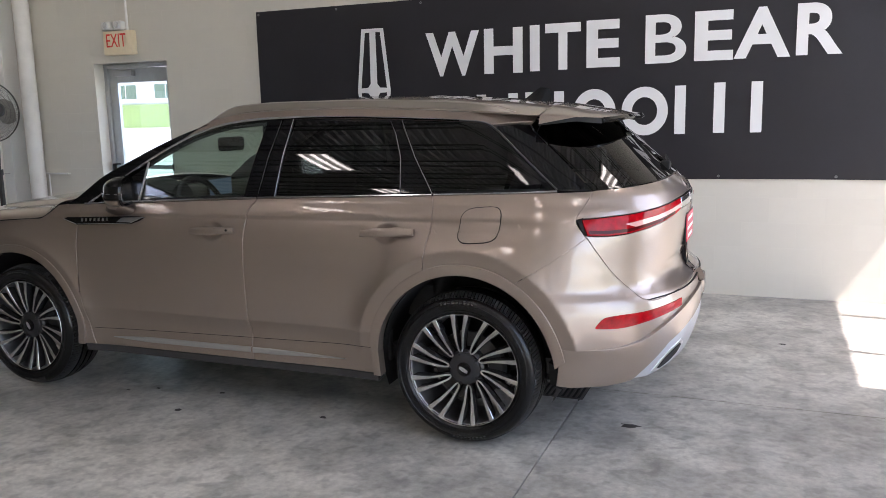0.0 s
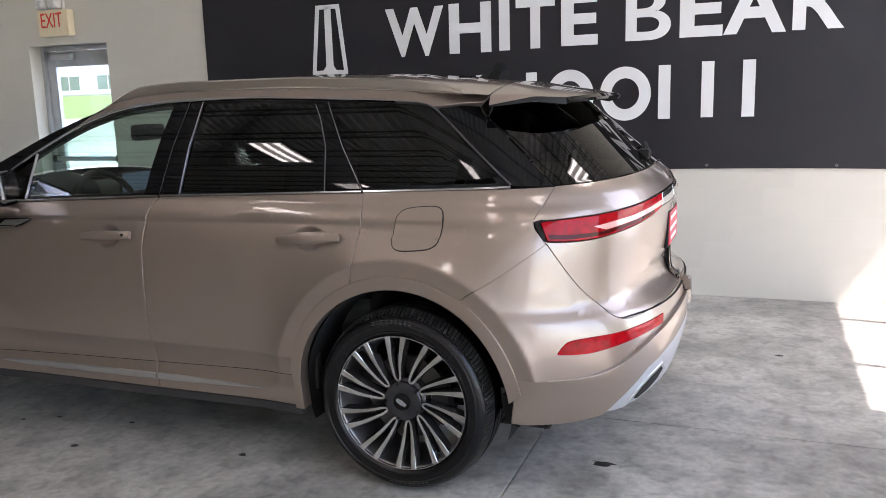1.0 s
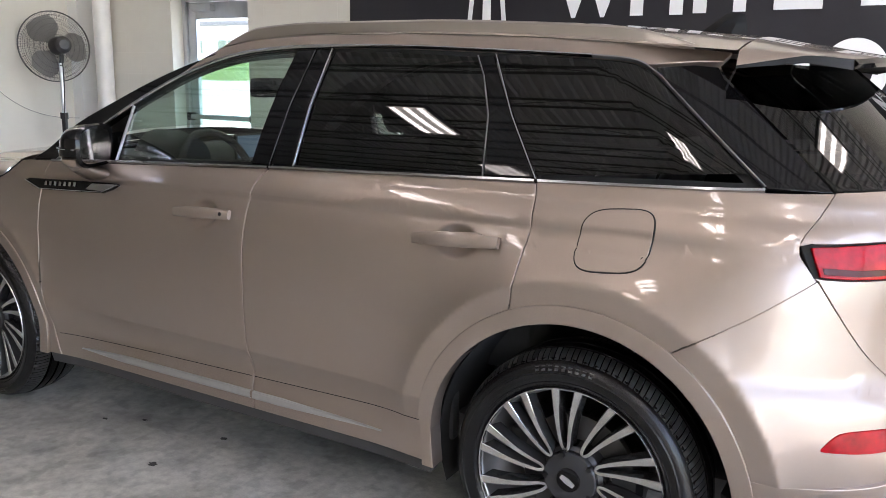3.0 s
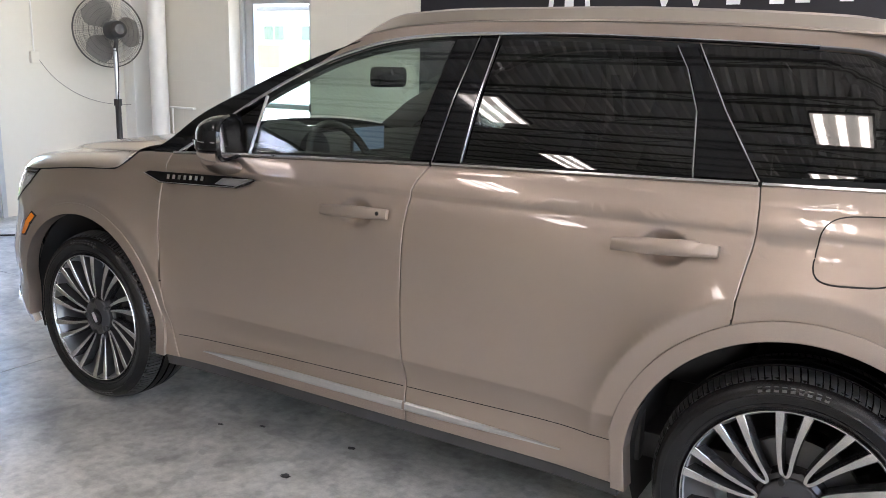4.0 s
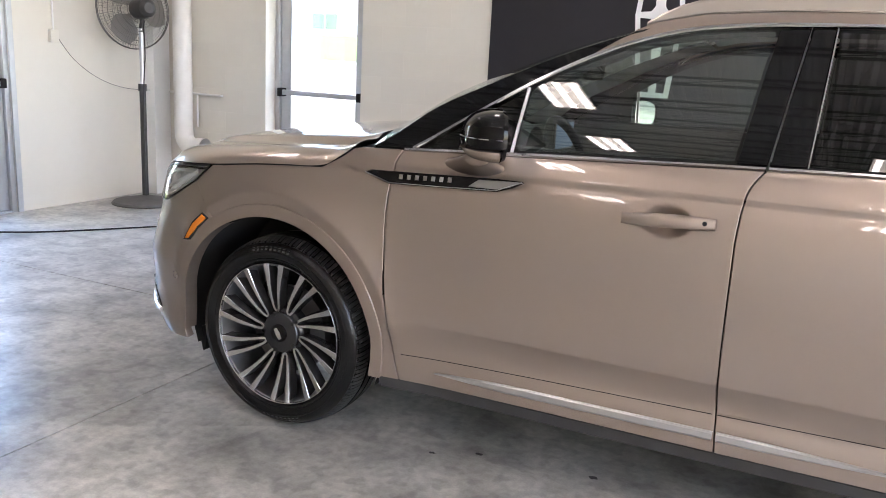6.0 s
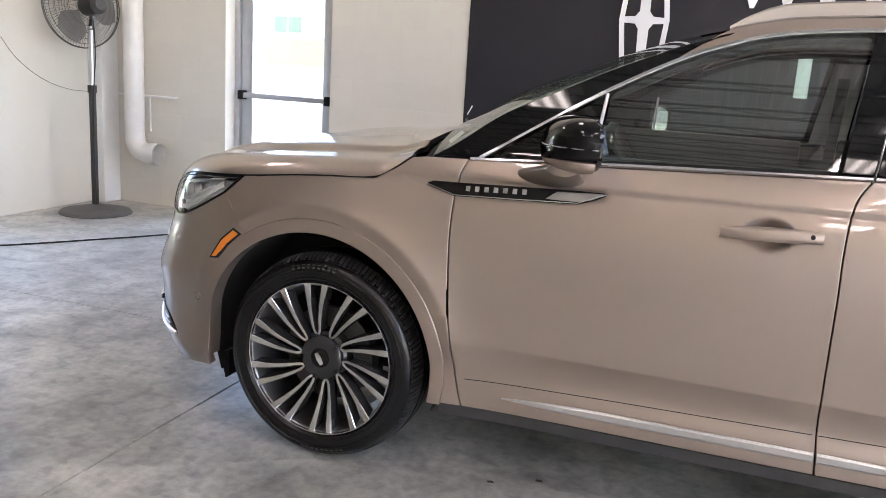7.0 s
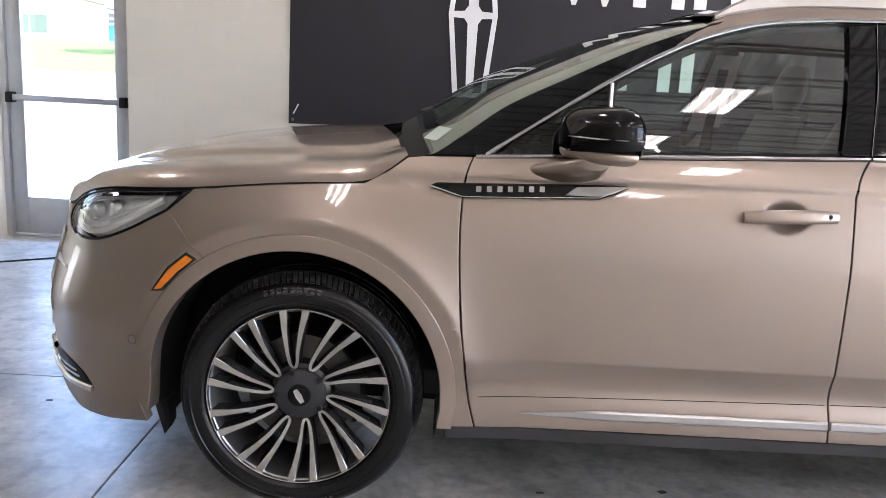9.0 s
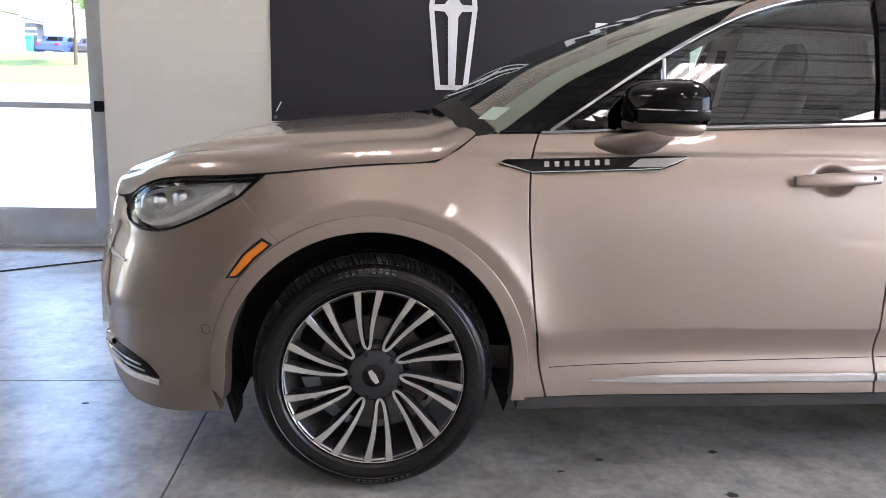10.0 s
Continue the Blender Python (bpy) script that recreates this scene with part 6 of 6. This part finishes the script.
# door mirrors: the head is swept back towards its tip
for side in (1, -1):
    UX, UY, WX, WY = 0.471, -0.882, 0.882, 0.471       # along the head, and the way the glass looks

    def head(a, q, z):
        """a along the head, q forward from the glass, z up."""
        x, y = 0.822 + UX * a - WX * q, 0.003 + UY * a - WY * q
        return (x, YC - side * (YC - y), z)

    def mp(x, y, z):
        return (x, YC - side * (YC - y), z)
    def oval(ax_out, ax_in, up, dn, q, zc, shift=0.0, p=0.62):
        ring = []
        for k in range(37):
            c, sn = math.cos(2 * math.pi * k / 36), math.sin(2 * math.pi * k / 36)
            ring.append(head(shift + (ax_out if c > 0 else ax_in) * math.copysign(abs(c) ** p, c), q, zc + (up if sn > 0 else dn) * math.copysign(abs(sn) ** p, sn)))
        return ring
    # black upper shell, black middle band and painted lower shell
    rows = []
    for i in range(14):
        t = i / 13
        k = max((1 - t ** 2.3) ** 0.5, 0.03)
        rows.append(oval(0.150 * k, 0.128 * k, 0.080 * k, 0.004, 0.112 * t, 1.163, -0.007 * t))
    mirror = part("door_mirror", loft(rows), GLOSSBLACK, car, "gloss black door mirror on a painted foot", 70)
    rows = []
    for i in range(14):
        t = i / 13
        k = max((1 - t ** 2.3) ** 0.5, 0.03)
        rows.append(oval(0.152 * k + 0.004, 0.128 * k, 0.0, 0.042, 0.116 * t, 1.163, -0.007 * t, 0.45))
    part("middle_band", loft(rows), GLOSSBLACK, mirror, "black middle band", 50)
    rows = []
    for i in range(12):
        t = i / 11
        k = max((1 - t ** 2.3) ** 0.5, 0.05)
        rows.append(oval(0.148 * k, 0.126 * k, 0.004, 0.036 * k, 0.006 + 0.104 * t, 1.122, -0.007 * t))
    bm = loft(rows)
    bmesh.ops.remove_doubles(bm, verts=bm.verts, dist=1e-5)
    bmesh.ops.holes_fill(bm, edges=bm.edges)
    part("lower_cover", bm, PAINT, mirror, "painted lower cover", 60)
    part("band_line", tube([head(-0.06, 0.104, 1.160), head(0.02, 0.117, 1.160), head(0.09, 0.100, 1.160), head(0.140, 0.055, 1.160), head(0.157, 0.004, 1.160)], 0.0016, 6), SATIN, mirror, "slim bright line")
    part("mirror_rim", loft([oval(0.152, 0.130, 0.081, 0.078, 0.0, 1.163), oval(0.146, 0.124, 0.076, 0.073, -0.012, 1.163), oval(0.136, 0.114, 0.066, 0.063, -0.006, 1.163)]), GLOSSBLACK, mirror)
    gl = bmesh.new()
    gl.faces.new([gl.verts.new(p) for p in oval(0.137, 0.115, 0.067, 0.064, -0.004, 1.163)[:-1]])
    part("mirror_glass", gl, CHROME, mirror, "mirror glass", None)
    foot = []
    for i in range(13):
        t = i / 12
        y = 0.080 - 0.150 * t
        x0, x1 = 0.590 + 0.16 * t, 0.835 - 0.005 * t
        zz, hh = 1.046 + 0.048 * t ** 1.2, 0.034 * (1 - 0.4 * t)
        foot.append([mp((x0 + x1) / 2 + (x1 - x0) / 2 * math.cos(a), y, zz + hh * math.sin(a)) for a in (2 * math.pi * q / 24 for q in range(25))])
    bm = loft(foot)
    bmesh.ops.remove_doubles(bm, verts=bm.verts, dist=1e-5)
    bmesh.ops.holes_fill(bm, edges=bm.edges)
    part("mirror_foot", bm, PAINT, mirror, "painted mirror foot", 60)


# ---- wheels
AXLE = 0.363      # height of the wheel centres


def alloy_wheel(x, side, spin):
    y0 = YC - side * YC          # outer face plane
    sg = side

    def P(r, a, d):
        """r, angle, d inwards."""
        return (x + r * math.cos(a), y0 + sg * d, AXLE + r * math.sin(a))

    def spun(profile, steps=72):
        return lathe([(r, sg * d) for r, d in profile], (x, y0, AXLE), "y", steps)
    tyre_prof = [(0.262, 0.020), (0.270, 0.008), (0.276, 0.001), (0.284, -0.004), (0.2845, -0.0065), (0.289, -0.0075), (0.290, -0.006), (0.306, -0.011), (0.322, -0.011), (0.336, -0.006), (0.348, 0.004), (0.3565, 0.017), (0.362, 0.030)]
    tread = [(0.3655, 0.042), (0.3685, 0.056), (0.3705, 0.070), (0.364, 0.071), (0.364, 0.079), (0.3735, 0.080), (0.3755, 0.108), (0.366, 0.109), (0.366, 0.118), (0.3755, 0.119), (0.3745, 0.150), (0.365, 0.151), (0.365, 0.159), (0.372, 0.160), (0.368, 0.195)]
    back = [(0.358, 0.228), (0.335, 0.246), (0.300, 0.246), (0.262, 0.225)]
    tyre = part("tyre", spun([(0.262 + (r - 0.262) * 0.885, d) for r, d in tyre_prof + tread + back]), RUBBER, None, "black road tyre", 30)
    wheel = adopt(tyre, car)
    wheel.name = "wheel"
    tagged(wheel, "black tyre on a machined alloy wheel")
    # tread blocks on the shoulders, following the round of the tyre
    blocks = bmesh.new()
    nb = 132
    lines = ((0.352, 0.010), (0.3605, 0.024), (0.3662, 0.040), (0.3700, 0.058), (0.3718, 0.069)), ((0.3728, 0.163), (0.3700, 0.190), (0.3630, 0.215))
    for k in range(nb):
        a = 2 * math.pi * k / nb
        for line in lines:
            da, sk = 0.0196 * (1.0 if k % 3 else 0.88), 0.5
            top = [[P(0.262 + (r - 0.262) * 0.885, a + o + sk * (d - 0.01), d) for o in (-da, da)] for r, d in line]
            low = [[P(0.2585 + (r - 0.262) * 0.885, a + o + sk * (d - 0.01), d + 0.001) for o in (-da, da)] for r, d in line]
            loft([[l[0], t[0], t[1], l[1]] for t, l in zip(top, low)], blocks)
    tagged(part("tread", blocks, TREAD, wheel, smooth=None), kind="stuff")
    # raised rings and unreadable lettering bars on the sidewall; the bars' grey paints in glare
    ring = spun([(0.310, -0.0112), (0.312, -0.0130), (0.315, -0.0112)])
    part("sidewall_ring", ring, RUBBER, wheel)
    bars = bmesh.new()
    for a0 in (80, 262):
        for k in range(9):
            a = radians(a0 + k * 3.4)
            v = [bars.verts.new(P(r, a + o, d)) for r, o, d in ((0.317, -0.017, -0.0105), (0.317, 0.017, -0.0105), (0.330, 0.017, -0.0045), (0.330, -0.017, -0.0045))]
            bars.faces.new(v)
    tagged(part("sidewall_relief", bars, SILLGLAREGREY, wheel, smooth=None), kind="stuff")
    # rim: lip and barrel
    rim = part("rim", spun([(0.267, 0.028), (0.268, 0.008), (0.264, 0.005), (0.258, 0.010), (0.254, 0.024), (0.246, 0.05), (0.238, 0.20), (0.262, 0.225)]), BARREL, wheel, "machined alloy wheel with hairpin spokes")
    part("rim_lip", spun([(0.2690, 0.012), (0.2685, 0.001), (0.2665, -0.002), (0.2640, -0.001), (0.2620, 0.006), (0.2600, 0.012)]), ALLOY, rim, "bright machined lip")
    # ten hairpin spokes, each bent round at the hub and swept
    for k in range(10):
        a0 = 2 * math.pi * k / 10 + spin
        line = []
        steps = [1 - i / 9 for i in range(9)] + [0.075, 0.04, 0.016, 0.0]
        for fl, ts in ((-1, steps), (1, steps[-2::-1])):
            for t in ts:
                r = 0.0795 + (0.2635 - 0.0795) * t
                u = min(1.0, (r - 0.0795) / 0.026)
                a = a0 + sg * 0.165 * (1 - t) ** 1.25 + fl * (0.112 + 0.014 * t) * math.sqrt(max(0.0, 1 - (1 - u) ** 2))
                line.append((r, a, 0.0046 + 0.0066 * t ** 1.4, 0.030 * (1 - t) ** 1.15 + 0.0015))
        pts = [(r * math.cos(a), r * math.sin(a), hw, dep) for r, a, hw, dep in line]
        rows = []
        for i, (u, v, hw, dep) in enumerate(pts):
            p0, p1 = pts[max(i - 1, 0)], pts[min(i + 1, len(pts) - 1)]
            du, dv = p1[0] - p0[0], p1[1] - p0[1]
            ln = math.hypot(du, dv)
            nu, nv = -dv / ln, du / ln
            rows.append([(x + u + nu * w, y0 + sg * d, AXLE + v + nv * w) for w, d in ((-hw * 1.5, dep + 0.042), (-hw * 1.08, dep + 0.0022), (-hw * 0.9, dep), (hw * 0.9, dep), (hw * 1.08, dep + 0.0022), (hw * 1.5, dep + 0.042))])
        sp = part("spoke", loft(rows), ALLOYDARK, rim, smooth=30)
        sp.data.materials.append(ALLOY)
        for poly in sp.data.polygons:
            poly.material_index = 1 if poly.index % 5 in (1, 2, 3) else 0
    part("hub", spun([(0.0, 0.020), (0.05, 0.020), (0.062, 0.0215), (0.0735, 0.024), (0.0765, 0.028), (0.0775, 0.040), (0.088, 0.050), (0.100, 0.12)]), ALLOYDARK, rim, "dark hub")
    for k in range(5):
        a = 2 * math.pi * k / 5 + spin + 0.3
        c0 = P(0.070, a, 0.0)
        part("lug_nut", lathe([(0.0, sg * 0.018), (0.008, sg * 0.018), (0.010, sg * 0.022), (0.010, sg * 0.032)], (c0[0], y0, c0[2]), "y", 6), TRIM, rim, smooth=None)
    part("centre_cap", spun([(0.0, 0.011), (0.024, 0.012), (0.033, 0.015), (0.035, 0.024)], 36), GLOSSBLACK, rim, "black centre cap with a small bright emblem")
    tilt = 0.54 if x < 1 else 1.06
    ca, sa = math.cos(tilt), math.sin(tilt)
    part("cap_emblem", slab([(-0.006, -0.022), (0.006, -0.022), (0.0095, 0.0), (0.006, 0.022), (-0.006, 0.022), (-0.0095, 0)], lambda u, v, d: (x + u * ca - v * sa, y0 + sg * (0.0112 - d), AXLE + u * sa + v * ca), 0.0025), SATIN, rim)
    # brake behind the spokes
    part("brake_disc", spun([(0.07, 0.085), (0.165, 0.085), (0.165, 0.108), (0.07, 0.108)], 40), STEEL, wheel, "steel brake disc")
    cal = bmesh.new()
    rows = [[P(r, a, d) for r, d in ((0.11, 0.06), (0.175, 0.06), (0.19, 0.08), (0.19, 0.13), (0.11, 0.13), (0.11, 0.06))] for a in np.linspace(-0.55, 0.55, 8)]
    loft(rows, cal)
    part("brake_caliper", cal, ALLOYDARK, wheel, "grey brake caliper")


for side in (1, -1):
    alloy_wheel(0.0, side, 0.375)
    alloy_wheel(2.71, side, 0.36)
    # wheel housings
    for cx, cz in ((AF[0], AF[1]), (AR[0], AR[1])):
        R = 0.43
        rows = []
        for a in np.linspace(-20, 200, 30):
            ca, sa = math.cos(radians(a)), math.sin(radians(a))
            rows.append([(cx + R * ca, YC - side * (YC - d), cz + R * sa) for d in (0.045, 0.20, 0.36)])
        bm = loft(rows)
        inner = [bm.verts.new((r[-1][0], r[-1][1] - 0.0, r[-1][2])) for r in rows]
        bm.faces.new(inner)
        part("wheel_housing", bm, BLACK, car, "black wheel housing", 60)
    part("axle_hub", lathe([(0.0, side * 0.12), (0.09, side * 0.12), (0.09, side * 0.36)], (0.0, YC - side * YC, AXLE), "y", 16), STEEL, car)
    part("axle_hub", lathe([(0.0, side * 0.12), (0.09, side * 0.12), (0.09, side * 0.36)], (2.71, YC - side * YC, AXLE), "y", 16), STEEL, car)
# floor pan under the car
part("underbody", box(-0.62, 3.05, YC - 0.52, YC + 0.52, 0.22, 0.30, 0.02), BLACK, car, "black underbody")
part("underbody", box(0.48, 2.25, YC - 0.70, YC + 0.70, 0.225, 0.30, 0.02), BLACK, car, "black underbody")

# ---- cabin
part("cabin_floor", box(0.35, 3.2, YC - 0.78, YC + 0.78, 0.34, 0.42, 0.01), INTERIOR, car)
bm = bmesh.new()
rows = []
for y in np.linspace(YC - 0.74, YC + 0.74, 15):
    v = abs(y - YC) / 0.74
    rows.append([(0.18 + 0.16 * v * v, y, 1.07), (0.42 + 0.05 * v, y, 1.105), (0.62, y, 1.108 - 0.01 * v), (0.72, y, 1.085), (0.76, y, 1.03), (0.72, y, 0.80)])
loft(rows, bm)
part("dashboard", bm, INTERIOR, car, "dark dashboard", 50)
sc = part("dash_screen", box(0.735, 0.75, YC - 0.14, YC + 0.10, 1.045, 1.165, 0.006), INTERIOR, car)
part("display", box(0.75, 0.752, YC - 0.13, YC + 0.09, 1.055, 1.155), SCREEN, sc, "lit display")
part("instrument_hood", lathe([(0.0, 0.0), (0.10, 0.0), (0.13, -0.10), (0.13, -0.22)], (0.76, 0.52, 1.06), "x", 18), INTERIOR, car)
# steering wheel
m = Matrix.Translation((0.90, 0.53, 1.02)) @ Matrix.Rotation(radians(-24), 4, "Y")
ringbm = tube([(0, 0.185 * math.cos(a), 0.185 * math.sin(a)) for a in (2 * math.pi * k / 40 for k in range(41))], 0.016, 10)
bmesh.ops.transform(ringbm, matrix=m, verts=ringbm.verts)
sw = part("steering_wheel", ringbm, LEATHER, car, "dark leather steering wheel", 60)
bm = box(-0.03, 0.01, -0.07, 0.07, -0.06, 0.05, 0.02)
for a in (0, 180, 270):
    ca, sa = math.cos(radians(a)), math.sin(radians(a))
    tube([(-0.01, 0.05 * ca, 0.05 * sa), (0, 0.18 * ca, 0.18 * sa)], [0.022, 0.012], 8, bm)
bmesh.ops.transform(bm, matrix=m, verts=bm.verts)
part("wheel_boss", bm, INTERIOR, sw)


def car_seat(x, y, w=0.50):
    st = part("seat_cushion", box(x, x + 0.50, y - w / 2, y + w / 2, 0.52, 0.70, 0.05), LEATHER, car, "dark leather seat")
    rows = []
    for t in np.linspace(0, 1, 9):
        xx, zz = x + 0.46 + 0.22 * t, 0.62 + 0.60 * t
        ww, th = w / 2 * (1 - 0.22 * t ** 3), 0.08 - 0.02 * t
        rows.append([(xx + th * math.cos(a), y + ww * math.copysign(abs(math.sin(a)) ** 0.6, math.sin(a)), zz) for a in (2 * math.pi * k / 20 for k in range(21))])
    bm = loft(rows)
    bmesh.ops.holes_fill(bm, edges=bm.edges)
    part("seat_back", bm, LEATHER, st, smooth=50)
    rows = []
    for t in np.linspace(0, 1, 7):
        k = math.sin(math.pi * (0.12 + 0.8 * t)) ** 0.5
        rows.append([(x + 0.70 + 0.05 * k * math.cos(a) + 0.02 * t, y + 0.13 * k * math.sin(a), 1.24 + 0.19 * t) for a in (2 * math.pi * q / 16 for q in range(17))])
    bm = loft(rows)
    bmesh.ops.holes_fill(bm, edges=bm.edges)
    part("head_restraint", bm, LEATHER, st, smooth=50)


for x, y in ((1.12, 0.53), (1.12, 1.31), (2.0, 0.53), (2.0, 1.31)):
    car_seat(x, y)
for side in (1, -1):
    panel("pillar_lining", [(1.53, 1.13), (1.58, 1.49), (1.70, 1.49), (1.68, 1.13)], HEADLINER, car, side, out=-0.035, gap=0, depth=0, label="pale pillar lining")
    part("seat_belt", loft([[on(1.60, z, -0.06, side), on(1.645, z, -0.06, side)] for z in (1.0, 1.2, 1.44)]), TRIM, car, "dark seat belt")
# inside mirror
im = part("inside_mirror", box(0.825, 0.860, YC - 0.13, YC + 0.12, 1.330, 1.415, 0.025), GLOSSBLACK, car, "inside rear-view mirror")
part("mirror_stem", tube([(0.855, YC, 1.38), (0.850, YC, 1.402)], 0.012, 8), TRIM, im)

# ---------------- painted blocks of the back wall ----------------
BW, BH = 0.405, 0.2025


def block_mesh(w, h):
    g, d, c = 0.0003, 0.0007, 0.0009
    bm = bmesh.new()
    a = [bm.verts.new((x, d, z)) for x, z in ((g, g), (w - g, g), (w - g, h - g), (g, h - g))]
    b = [bm.verts.new((x, 0, z)) for x, z in ((g + c, g + c), (w - g - c, g + c), (w - g - c, h - g - c), (g + c, h - g - c))]
    bm.faces.new(b)
    for i in range(4):
        j = (i + 1) % 4
        bm.faces.new((a[i], a[j], b[j], b[i]))
    me = bpy.data.meshes.new("block")
    bmesh.ops.recalc_face_normals(bm, faces=bm.faces)
    if b[0].link_faces[0].normal.y > 0:
        bmesh.ops.reverse_faces(bm, faces=bm.faces)
    bm.to_mesh(me)
    bm.free()
    me.materials.append(WALLPAINT)
    return me


meshes = {}
count = 0
rest = []
for r in range(21):
    z = r * BH
    x = SIDE_X + (0 if r % 2 else -BW / 2)
    while x < RIGHT_X:
        x0, x1 = max(x, SIDE_X), min(x + BW, RIGHT_X)
        spans = [(x0, x1)]
        if z < DZ:
            spans = [(a, b) for a, b in ((x0, min(x1, DX0)), (max(x0, DX1), x1)) if b - a > 0.02]
        h = BH
        if z < DZ < z + BH and x1 > DX0 and x0 < DX1:
            spans = [(a, b) for a, b in ((x0, min(x1, DX0)), (max(x0, DX1), x1)) if b - a > 0.02]
        for a, b in spans:
            rest.append((z > 2.3 or a > 5.4 or (1.0 < z < 2.3 and a > 0.6), a, b, z))
        x += BW
far = bmesh.new()
for joined, a, b, z in rest:
    key = round(b - a, 3)
    if key not in meshes:
        meshes[key] = block_mesh(key, BH)
    if joined or count >= 300:
        n0 = len(far.verts)
        far.from_mesh(meshes[key])
        far.verts.ensure_lookup_table()
        for v in far.verts[n0:]:
            v.co += Vector((a, WALL_Y, z))
    else:
        ob = new("block", meshes[key])
        ob.parent = wall
        ob.location = (a, WALL_Y, z)
        count += 1
me = bpy.data.meshes.new("blockwork")
far.to_mesh(me)
far.free()
me.materials.append(WALLPAINT)
adopt(tagged(new("blockwork", me), kind="stuff"), wall)
